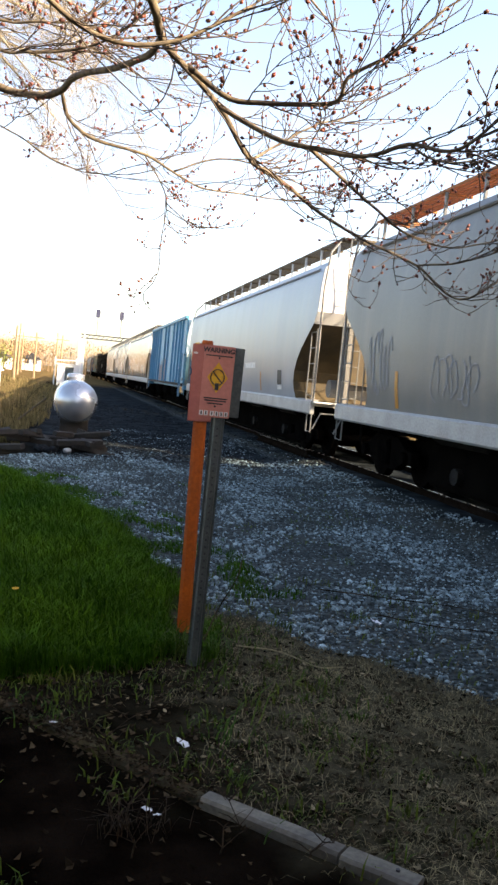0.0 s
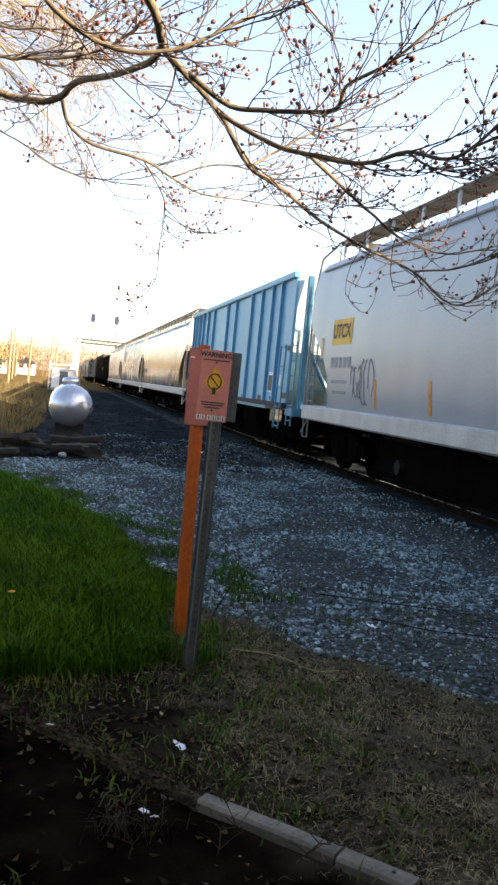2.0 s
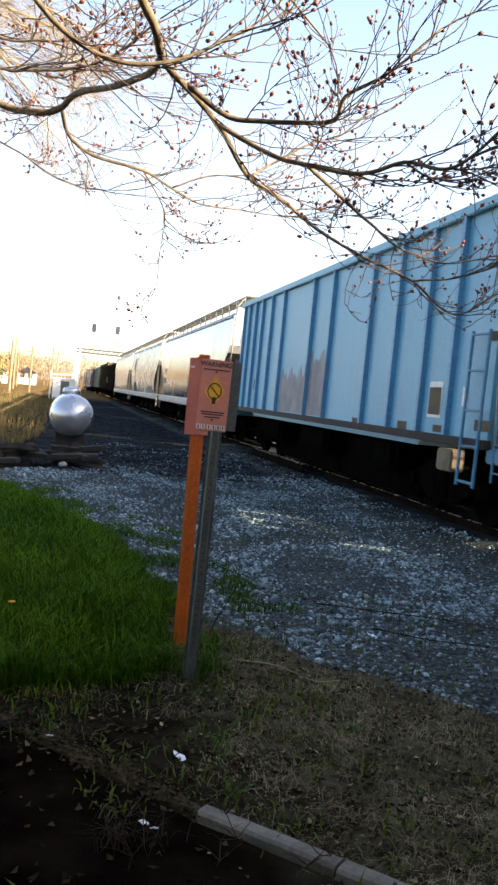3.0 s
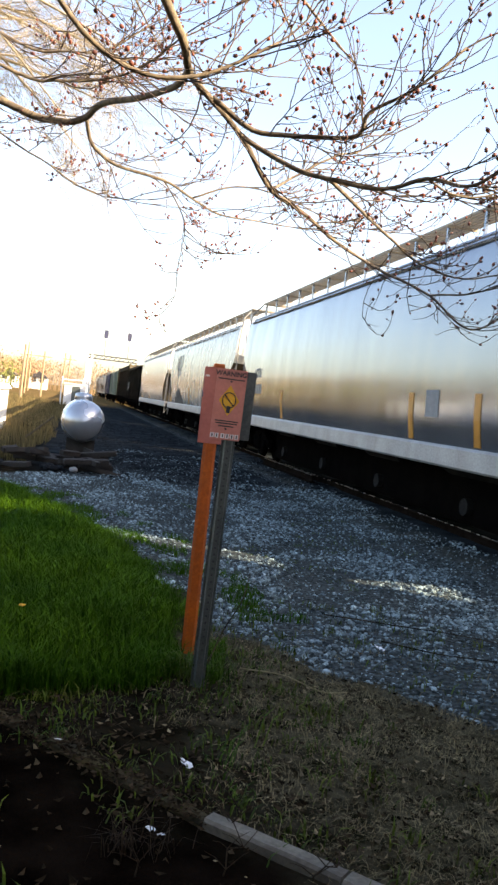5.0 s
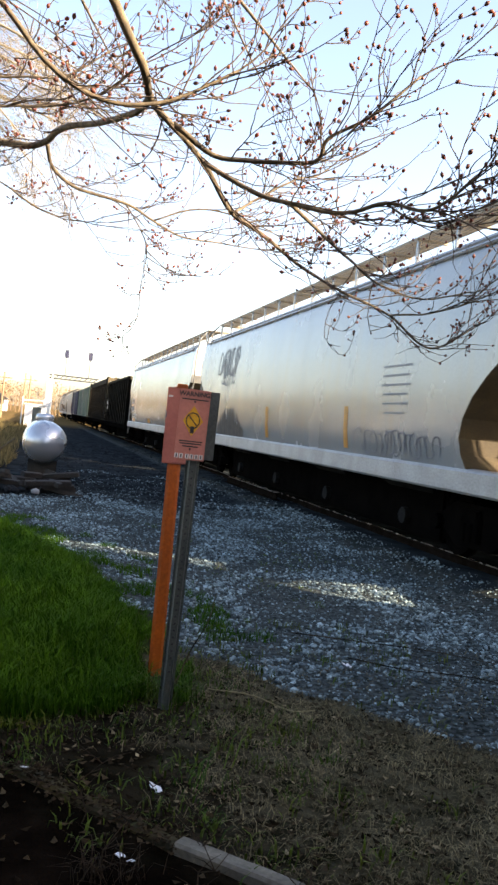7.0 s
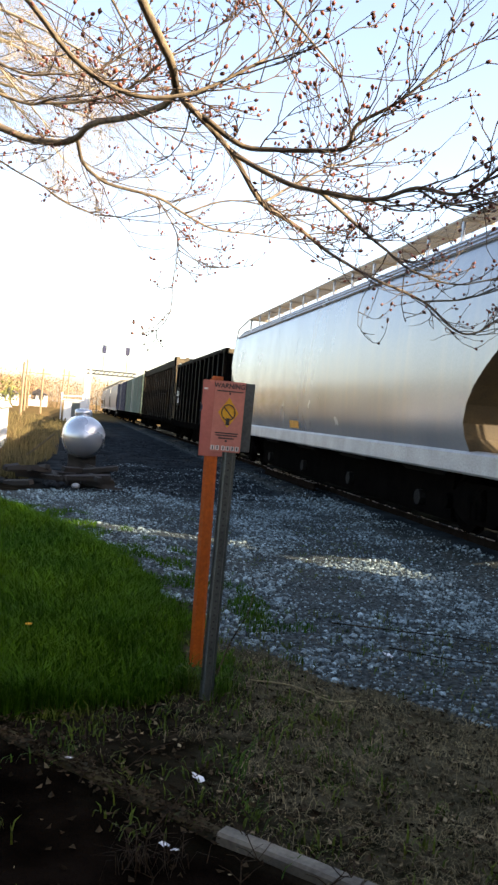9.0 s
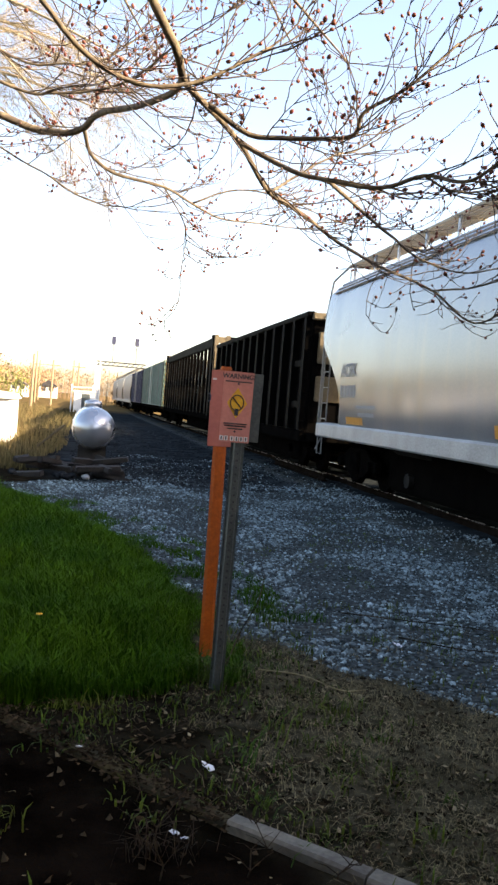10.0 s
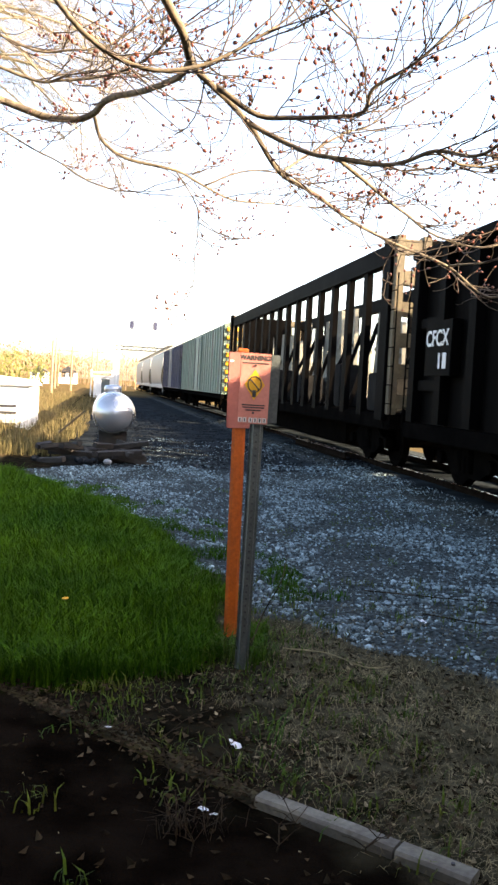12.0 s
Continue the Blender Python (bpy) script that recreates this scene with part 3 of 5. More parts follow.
grow()


# ---- unseen walls added behind the viewer to keep sky light off the foreground ----
tagged(mesh_ob("wall_west", box(bmesh.new(), -3.6, -3.3, -1.6, 3.0, -0.3, 6.0), M["wood"]), "plain unseen wall added to block sky light beside the lawn", "wall", kind="structure")
tagged(mesh_ob("wall_south", box(bmesh.new(), -10, 3.0, -1.9, -1.6, -0.3, 6.0), M["wood"]), "plain unseen wall added to block sky light behind the lawn", "wall", kind="structure")

# ---- railway track ----
def build_track():
    track = tagged(new("railway_track"), "railway track with rusty worn steel rails on timber ties", "track")
    track.location = (TRACK_X, 0, 0)
    prof = [(-0.07, -0.17), (0.07, -0.17), (0.07, -0.155), (0.012, -0.13), (0.012, -0.045), (0.036, -0.035), (0.036, -0.006), (-0.036, -0.006), (-0.036, -0.035), (-0.012, -0.045), (-0.012, -0.13), (-0.07, -0.155)]
    for x in (-0.7175, 0.7175):
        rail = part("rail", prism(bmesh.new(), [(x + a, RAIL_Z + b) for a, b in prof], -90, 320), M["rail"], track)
        part("rail_head", box(bmesh.new(), x - 0.014, x + 0.014, -90, 320, RAIL_Z - 0.006, RAIL_Z), M["railhead"], rail, "polished running surface")
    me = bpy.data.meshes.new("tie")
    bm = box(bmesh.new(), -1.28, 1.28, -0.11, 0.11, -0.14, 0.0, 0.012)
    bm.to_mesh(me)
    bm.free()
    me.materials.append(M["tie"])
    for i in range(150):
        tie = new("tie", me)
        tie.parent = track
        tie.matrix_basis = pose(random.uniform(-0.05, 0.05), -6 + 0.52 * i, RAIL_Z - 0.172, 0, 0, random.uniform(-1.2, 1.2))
    # an old length of rail lying beside the track
    spare = prism(bmesh.new(), prof, -2.4, 2.4)
    ob = tagged(mesh_ob("spare_rail", spare, M["rail"]), "loose length of rusty rail lying beside the track", "rail")
    part("rail_head", box(bmesh.new(), -0.03, 0.03, -2.38, 2.38, -0.006, 0.001), M["railhead"], ob)
    ob.matrix_basis = pose(5.38, 20.8, height(5.38, 20.8) + 0.165, 0, 0, 0.6)


build_track()

# ---- rolling stock ----
WHEEL_R = 0.457
WHEELSETS = []


def lathe(bm, profile, axis_x0=0.0, seg=20):
    """A profile (x, r) turned round the x axis."""
    rings = [[bm.verts.new((axis_x0 + x, r * math.cos(2 * math.pi * k / seg), r * math.sin(2 * math.pi * k / seg))) for k in range(seg)] for x, r in profile]
    for a, b in zip(rings, rings[1:]):
        for k in range(seg):
            bm.faces.new((a[k], a[(k + 1) % seg], b[(k + 1) % seg], b[k]))
    bm.faces.new(rings[0])
    bm.faces.new(rings[-1])
    bmesh.ops.recalc_face_normals(bm, faces=bm.faces[:])
    return bm


def wheelset_mesh():
    bm = bmesh.new()
    lathe(bm, [(-1.0, 0.075), (1.0, 0.075)], seg=10)
    for s in (-1, 1):
        lathe(bm, [(s * 0.66, 0.10), (s * 0.68, 0.36), (s * 0.665, WHEEL_R + 0.025), (s * 0.69, WHEEL_R + 0.025), (s * 0.70, WHEEL_R), (s * 0.79, WHEEL_R - 0.004), (s * 0.795, 0.38), (s * 0.75, 0.34), (s * 0.745, 0.16), (s * 0.79, 0.13), (s * 0.79, 0.09)])
    me = bpy.data.meshes.new("wheelset")
    bm.to_mesh(me)
    bm.free()
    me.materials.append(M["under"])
    return me


def bogie_mesh():
    bm = bmesh.new()
    for s in (-1, 1):
        x0, x1 = s * 0.94, s * 1.08
        prism(bm, [(-1.12, 0.36), (-0.72, 0.36), (-0.45, 0.22), (0.45, 0.22), (0.72, 0.36), (1.12, 0.36), (1.12, 0.56), (0.85, 0.60), (0.5, 0.78), (-0.5, 0.78), (-0.85, 0.60), (-1.12, 0.56)], min(x0, x1), max(x0, x1), "x")
        for y in (-0.89, 0.89):
            tube(bm, [(s * 1.06, y, WHEEL_R), (s * 1.17, y, WHEEL_R)], 0.11, 10)
        for y in (-0.16, 0, 0.16):
            tube(bm, [(s * 1.1, y, 0.3), (s * 1.1, y, 0.62)], 0.07, 8)
    box(bm, -1.15, 1.15, -0.2, 0.2, 0.5, 0.72, 0.03)
    me = bpy.data.meshes.new("bogie")
    bm.to_mesh(me)
    bm.free()
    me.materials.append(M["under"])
    return me


WHEELSET, BOGIE = wheelset_mesh(), bogie_mesh()


def running_gear(car, half, inset):
    """Two bogies with their wheelsets, couplers and a centre sill."""
    for s in (-1, 1):
        b = new("bogie", BOGIE)
        b.parent = car
        b.matrix_basis = pose(0, s * (half - inset), 0)
        for y in (-0.89, 0.89):
            w = new("wheelset", WHEELSET)
            w.parent = b
            w.matrix_basis = pose(0, y, WHEEL_R)
            WHEELSETS.append((w, y))
        bm = box(bmesh.new(), -0.12, 0.12, s * (half - 0.2) - 0.35, s * (half - 0.2) + 0.35, 0.72, 0.95, 0.02)
        box(bm, -0.17, 0.17, s * (half + 0.42) - 0.32, s * (half + 0.42) + 0.32, 0.70, 0.98, 0.06)
        part("coupler", bm, M["under"], car)
    part("centre_sill", box(bmesh.new(), -0.2, 0.2, -half, half, 0.72, 1.0, 0.02), M["under"], car)


def ladder(bm, x, y, z0, z1, w=0.42, along="y", step=0.34, r=0.012):
    a = (lambda k, z: (x, y + k, z)) if along == "y" else (lambda k, z: (x + k, y, z))
    for k in (-w / 2, w / 2):
        tube(bm, [a(k, z0), a(k, z1)], r * 1.3, 5)
    z = z0 + 0.12
    while z < z1:
        tube(bm, [a(-w / 2, z), a(w / 2, z)], r, 5)
        z += step


def bars(name, parent, rows, x, y, z, material, h=0.05, gap=0.09, label=""):
    """Illegible lines of lettering as plain bars on a side that faces -x; rows are lengths."""
    for i, w in enumerate(rows):
        bm = bmesh.new()
        zc = z - i * gap
        hop = parent.name.startswith("covered")
        for off in (0.0, 0.003):
            v = [bm.verts.new(((hopper_side(c) if hop else x) - off, y + sy * w / 2, c)) for c in (zc - h / 2, zc + h / 2) for sy in (-1, 1)]
            bm.faces.new((v[0], v[2], v[3], v[1]))
        part(name, bm, material, parent, label)


def hopper_x(z):
    return float(np.interp(z, [1.2, 1.6, 2.2, 3.0, 3.7, 4.03, 4.2, 4.33, 4.42, 4.46], [1.43, 1.495, 1.53, 1.522, 1.472, 1.42, 1.29, 1.0, 0.5, 0.0]))


def covered_hopper(length, paint, label, roof="grating", ribs=1, sill="sill_white"):
    car = tagged(new("covered_hopper"), label, "freight car", "freight cars of the train")
    half = length / 2
    zs = [1.2, 1.4, 1.6, 1.85, 2.1, 2.35, 2.6, 2.85, 3.1, 3.4, 3.7, 3.9, 4.03, 4.13, 4.2, 4.27, 4.33, 4.38, 4.42, 4.45]
    inset = lambda z: float(np.interp(z, [1.2, 1.4, 1.65, 1.9, 2.2, 2.5, 2.75, 2.95, 3.2, 4.03, 4.45], [1.45, 1.58, 1.62, 1.52, 1.25, 0.82, 0.42, 0.1, 0.05, 0.12, 0.3]))
    ring = [(-hopper_x(z), z) for z in zs] + [(0.0, 4.46)] + [(hopper_x(z), z) for z in zs[::-1]]
    n = 24
    bm = bmesh.new()
    grid = []
    for x, z in ring:
        h = half - inset(z)
        grid.append([bm.verts.new((x, -h + 2 * h * j / n, z)) for j in range(n + 1)])
    for a, b in zip(grid, grid[1:]):
        for j in range(n):
            bm.faces.new((a[j], b[j], b[j + 1], a[j + 1]))
    k = len(ring)
    bmesh.ops.recalc_face_normals(bm, faces=bm.faces[:])
    if bm.faces[0].normal.x > 0:
        bmesh.ops.reverse_faces(bm, faces=bm.faces[:])
    for e in (-1, 1):
        # upper end sheet is white to paint in the sun glaring on it
        for name, lo, hi, mt in (("slope_sheet", 0, 7, "end_brown"), ("end_sheet", 7, len(zs) - 1, "white")):
            sheet = bmesh.new()
            for t in (0.0, 0.012):
                rows = [[sheet.verts.new((sx * (hopper_x(z) - 0.004), e * (half - inset(z) - t), z)) for sx in (-1, -0.3, 0.3, 1)] for z in zs[lo:hi + 1]]
                for r0, r1 in zip(rows, rows[1:]):
                    for q in range(3):
                        sheet.faces.new((r0[q], r0[q + 1], r1[q + 1], r1[q]))
            bmesh.ops.recalc_face_normals(sheet, faces=sheet.faces[:])
            part(name, sheet, M[mt], car)
    body = part("body", bm, M[paint], car, smooth=True)
    body.data.set_sharp_from_angle(angle=radians(40))
    for s in (-1, 1):
        xs = s * 1.47
        sl = prism(bmesh.new(), [(xs - s * 0.16, 1.24), (xs, 1.22), (xs + s * 0.03, 1.19), (xs + s * 0.03, 0.95), (xs, 0.92), (xs - s * 0.06, 0.92), (xs - s * 0.06, 1.15)], -half, half)
        part("side_sill", sl, M[sill], car)
        for i in range(ribs):
            z = 4.03 + 0.09 * i
            tube_x = s * (hopper_x(z) + 0.012)
            part("roof_rib", tube(bmesh.new(), [(tube_x, -half + 0.5, z), (tube_x, half - 0.5, z)], 0.03, 6), M[paint], car)
    # running board on the roof
    bm = bmesh.new()
    for s in (-1, 1):
        for i in range(7):
            x = s * (0.62 + 0.075 * i)
            box(bm, x - 0.013, x + 0.013, -half + 0.1, half - 0.1, 4.68, 4.72)
        for i in range(15):
            y = -half + 0.4 + (length - 0.8) * i / 14
            box(bm, s * 0.85 - 0.27, s * 0.85 + 0.27, y - 0.02, y + 0.02, 4.65, 4.69)
    for e in (-1, 1):
        for i in range(6):
            y = e * (half - 0.12 - 0.08 * i)
            box(bm, -0.62, 0.62, y - 0.013, y + 0.013, 4.68, 4.72)
    part("running_board", bm, M[roof], car, "grated roof walkway")
    bm = box(bmesh.new(), -0.02, 0.02, -0.03, 0.03, 4.26, 4.68)
    first = part("walkway_bracket", bm, M[paint], car)
    for i in range(15):
        y = -half + 0.5 + (length - 1.0) * i / 14
        for s in (-1, 1):
            o = first if i == 0 and s == -1 else new("walkway_bracket", first.data)
            o.parent = car
            o.location = (s * 1.05, y, 0)
    for i in range(8):
        y = -half + 1.6 + (length - 3.2) * i / 7
        part("roof_hatch", box(bmesh.new(), -0.3, 0.3, y - 0.9, y + 0.9, 4.44, 4.58, 0.05), M[paint], car)
    # end platforms, ladders and cages
    for e in (-1, 1):
        bm = box(bmesh.new(), -1.44, 1.44, e * (half - 0.85) - 0.85, e * (half - 0.85) + 0.85, 1.10, 1.16)
        part("end_platform", bm, M[sill], car)
        bm = bmesh.new()
        for s in (-1, 1):
            ladder(bm, s * 1.45, e * (half - 0.35), 1.2, 2.75)
            tube(bm, [(s * 1.45, e * (half + 0.02), 1.2), (s * 1.45, e * (half + 0.02), 3.6), (s * 1.36, e * (half - 0.02), 4.35), (s * 1.1, e * (half - 0.2), 4.66)], 0.024, 6)
            tube(bm, [(s * 1.45, e * (half - 0.03), 0.95), (s * 1.45, e * (half - 0.03), 0.55), (s * 1.45, e * (half - 0.36), 0.55), (s * 1.45, e * (half - 0.36), 0.95)], 0.016, 5)
            ladder(bm, s * 0.75, e * (half + 0.06), 1.2, 4.66, 0.42, "x")
        part("ladder", bm, M["paint_grey"], car, "steel end ladders")
        yp = e * (half - 0.34)
        for s in (-1, 1):
            part("end_post", box(bmesh.new(), s * 0.66 - 0.05, s * 0.66 + 0.05, yp - 0.06, yp + 0.06, 1.16, 3.0, 0.01), M["paint_grey"], car)
        # panel added before the slope sheet, carries its sunlit gold as colour
        panel = part("end_panel", box(bmesh.new(), -0.61, 0.61, yp - 0.012, yp + 0.012, 1.62, 2.92), M["end_brown"], car, "end panel painted the golden brown of a sunlit slope sheet")
        for z in (2.05, 2.5):
            part("panel_rib", box(bmesh.new(), -0.61, 0.61, yp - 0.03, yp + 0.03, z - 0.025, z + 0.025), M["end_brown"], panel)
        # white plate added for the sunlit patch on the end platform
        part("step_plate", box(bmesh.new(), -1.46, -0.9, e * half - 0.16, e * half + 0.06, 1.164, 1.2, 0.005), M["white"], car, "crossover step painted white as if sunlit")
        part("uncoupling_lever", tube(bmesh.new(), [(-1.45, e * (half + 0.12), 0.62), (-1.3, e * (half + 0.12), 0.95), (-0.2, e * (half + 0.16), 0.98), (0.1, e * (half + 0.3), 1.05)], 0.016, 6), M["paint_grey"], car)
        part("brake_hose", tube(bmesh.new(), spline([(-0.35, e * (half + 0.1), 0.8), (-0.4, e * (half + 0.3), 0.45), (-0.35, e * (half + 0.5), 0.3), (-0.3, e * (half + 0.65), 0.42)], 4), 0.03, 6), M["under"], car)
        bm = tube(bmesh.new(), [(-0.9, e * (half - 0.75), 1.5), (0.1, e * (half - 0.75), 1.5)], 0.2, 12)
        part("air_reservoir", bm, M["paint_grey"], car)
        tube_b = box(bmesh.new(), 0.5, 0.9, e * (half - 0.5) - 0.2, e * (half - 0.5) + 0.2, 1.16, 1.75, 0.03)
        part("brake_valve_box", tube_b, M["under"], car)
    # outlet bays below
    for i in range(4):
        y = (i - 1.5) * (length - 7.6) / 3.2
        bm = bmesh.new()
        top = [bm.verts.new((sx * 1.3, y + sy * 1.3, 1.15)) for sx, sy in ((-1, -1), (1, -1), (1, 1), (-1, 1))]
        low = [bm.verts.new((sx * 0.45, y + sy * 0.3, 0.45)) for sx, sy in ((-1, -1), (1, -1), (1, 1), (-1, 1))]
        for q in range(4):
            bm.faces.new((top[q], top[(q + 1) % 4], low[(q + 1) % 4], low[q]))
        bm.faces.new(top)
        bm.faces.new(low[::-1])
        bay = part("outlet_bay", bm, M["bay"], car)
        g = tube(bmesh.new(), [(-0.95, y, 0.36), (0.95, y, 0.36)], 0.13, 10)
        box(g, -0.55, 0.55, y - 0.36, y + 0.36, 0.34, 0.47, 0.02)
        part("outlet_gate", g, M["bay"], bay, "steel discharge gate")
    # solid box added to stop sun and view passing under the car
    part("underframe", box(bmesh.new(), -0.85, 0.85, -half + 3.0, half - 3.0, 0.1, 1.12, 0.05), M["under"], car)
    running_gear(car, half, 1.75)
    return car


def mark(parent, x, y0, y1, z0, z1, material, name="reflector_strip", label=""):
    bm = bmesh.new()
    hop = parent.name.startswith("covered")
    n = max(2, int((z1 - z0) / 0.12) + 1)
    zs = [z0 + (z1 - z0) * i / n for i in range(n + 1)]
    for off in (0.0, 0.004):
        rows = [[bm.verts.new(((hopper_side(z) if hop else x) - off, y, z)) for y in (y0, y1)] for z in zs]
        for a, b in zip(rows, rows[1:]):
            bm.faces.new((a[0], b[0], b[1], a[1]))
    bmesh.ops.recalc_face_normals(bm, faces=bm.faces[:])
    return part(name, bm, M[material], parent, label)


def scribble(parent, cx, cy, cz, w, h, loops, material, seed, r=0.02, label="dark sprayed scrawl"):
    """Meaningless sprayed strokes on a side that faces -x."""
    rng = random.Random(seed)
    bm = bmesh.new()
    for i in range(loops):
        y = cy + w / 2 - w * (i + 0.5) / loops
        rw, a0, hh = w / loops * rng.uniform(0.5, 0.9), rng.uniform(0, 6.28), h * rng.uniform(0.3, 0.52)
        span = rng.uniform(2.6, 5.6)
        ring = [(y + rw * math.cos(a0 + span * q / 5) + 0.3 * rw * rng.uniform(-1, 1), cz + hh * math.sin(a0 + span * q / 5)) for q in range(6)]
        pts = [(hopper_side(z) - 0.002, v, z) for v, z in ring]
        tube(bm, spline(pts, 5), r, 4)
    for v in bm.verts:
        v.co.x = hopper_side(v.co.z) - 0.003 + (v.co.x - hopper_side(v.co.z)) * 0.1
    return part("graffiti", bm, M[material], parent, label)


def hopper_side(z):
    return -hopper_x(z) - 0.004


TURN = Matrix(((0, 0, -1), (-1, 0, 0), (0, 1, 0))).to_4x4()


def side_text(parent, text, size, y, z, x, material, label=""):
    """Letters on a side that faces -x, read from that side."""
    return lettering("lettering", text, size, Matrix.Translation((x, y, z)) @ TURN, M[material], parent, label)


def gondola_blue(length):
    """Blue ribbed high-sided hopper with open ends."""
    car = tagged(new("open_hopper"), "light blue ribbed open-top hopper car with worn paint", "freight car", "freight cars of the train")
    half, top = length / 2, 4.22
    for s in (-1, 1):
        part("side_sheet", box(bmesh.new(), s * 1.47 - 0.03, s * 1.47 + 0.03, -half + 0.05, half - 0.05, 1.15, top), M["blue"], car)
    for e in (-1, 1):
        outline = [(e * (half - 0.12), top), (e * (half - 0.06), top), (e * (half - 0.25), 2.4), (e * (half - 2.2), 1.0), (e * (half - 2.3), 1.05), (e * (half - 0.33), 2.4)]
        part("end_sheet", prism(bmesh.new(), outline, -1.43, 1.43, "x"), M["pale_blue"], car, "end sheet painted pale as in full sun")
    part("floor", box(bmesh.new(), -1.44, 1.44, -half + 2.2, half - 2.2, 1.0, 1.06), M["blue"], car)
    for s in (-1, 1):
        for y in (-6.57, -5.64, -4.48, -3.25, -1.05, 0.3, 2.77, 3.98, 5.0, 5.8, 6.6, 7.3):
            part("rib", box(bmesh.new(), s * 1.54 - 0.04, s * 1.54 + 0.04, y - 0.038, y + 0.038, 1.2, top - 0.1), M["blue_rib"], car)
        part("top_chord", box(bmesh.new(), s * 1.52 - 0.07, s * 1.52 + 0.07, -half, half, top - 0.12, top + 0.02, 0.015), M["blue"], car)
        part("bottom_chord", box(bmesh.new(), s * 1.52 - 0.06, s * 1.52 + 0.06, -half, half, 1.08, 1.2, 0.01), M["rubble"], car, "rusty lower edge")
    for e in (-1, 1):
        bm = bmesh.new()
        for s in (-1, 1):
            ladder(bm, s * 1.5, e * (half + 0.35), 0.7, 2.6, 0.4)
            ladder(bm, s * 0.9, e * (half + 0.5), 1.1, 4.2, 0.42, "x")
            box(bm, s * 1.2 - 0.06, s * 1.2 + 0.06, e * (half + 0.1) - 0.08, e * (half + 0.1) + 0.08, 1.0, 4.15)
            tube(bm, [(s * 1.2, e * (half + 0.1), 2.6), (s * 0.3, e * (half + 0.2), 1.1)], 0.06, 6)
        part("end_frame", bm, M["blue_dark"], car, "blue end ladders and bracing")
        part("end_sill", box(bmesh.new(), -1.5, 1.5, e * (half + 0.3) - 0.35, e * (half + 0.3) + 0.35, 0.92, 1.1, 0.02), M["blue_dark"], car)
        part("brake_gear", tube(bmesh.new(), [(-0.3, e * (half + 0.1), 1.5), (0.6, e * (half + 0.1), 1.5)], 0.18, 10), M["blue_dark"], car)
    for s in (-1, 1):
        bm = bmesh.new()
        for q in (-0.22, 0.22):
            tube(bm, [(s * 1.62, -half + 0.28 + q, 0.6), (s * 1.60, -half + 0.28 + q, 2.55)], 0.022, 5)
        for z in (0.65, 1.1, 1.55, 2.05, 2.5):
            tube(bm, [(s * 1.61, -half + 0.06, z), (s * 1.61, -half + 0.5, z)], 0.018, 5)
        part("grab_ladder", bm, M["blue_dark"], car)
    for i in range(3):
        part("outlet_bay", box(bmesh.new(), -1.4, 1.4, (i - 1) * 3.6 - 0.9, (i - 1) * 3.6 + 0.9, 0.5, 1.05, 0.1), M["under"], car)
    # added block between the bogies, keeps sunlight off the track bed
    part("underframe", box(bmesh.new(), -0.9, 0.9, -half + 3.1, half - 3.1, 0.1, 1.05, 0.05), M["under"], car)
    edge = [(2.62 - 3.72 * i / 24, 2.1 + 0.22 * math.sin(i * 1.9) * math.cos(i * 0.6) + 0.32 * (i > 14)) for i in range(25)]
    part("graffiti", prism(bmesh.new(), [(2.62, 1.22)] + edge + [(-1.1, 1.22)], -1.504, -1.497, "x"), M["graffiti_pale"], car, "faded grey sprayed patch")
    for y0, y1 in ((0.24, 0.36), (-1.11, -0.99)):
        part("rib_overspray", box(bmesh.new(), -1.586, -1.579, y0 + 0.018, y1 - 0.018, 1.22, 2.3), M["graffiti_pale"], car, "grey spray on a rib")
    mark(car, -1.504, -6.3, -5.87, 1.42, 1.92, "letter_white", "data_panel", "small white-edged data panel")
    mark(car, -1.511, -6.27, -5.9, 1.46, 1.84, "end_brown", "data_panel", "stained data panel")
    mark(car, -1.504, -7.05, -6.9, 1.6, 1.85, "letter_white", "placard")
    for y, z, w, h in ((-7.5, 1.3, 0.4, 0.14), (-6.35, 1.22, 0.5, 0.1), (-5.0, 1.2, 0.35, 0.12), (-7.55, 2.42, 0.24, 0.12), (5.4, 1.7, 0.16, 0.3), (-2.9, 1.2, 0.3, 0.08)):
        mark(car, -1.504, y - w / 2, y + w / 2, z, z + h, "end_brown", "rust_patch", "rust showing through the paint")
    part("jacking_pad", box(bmesh.new(), -1.5, -1.3, -6.75, -6.3, 0.72, 1.02, 0.02), M["tan"], car, "pale dusty jacking pad")
    running_gear(car, half, 2.0)
    return car


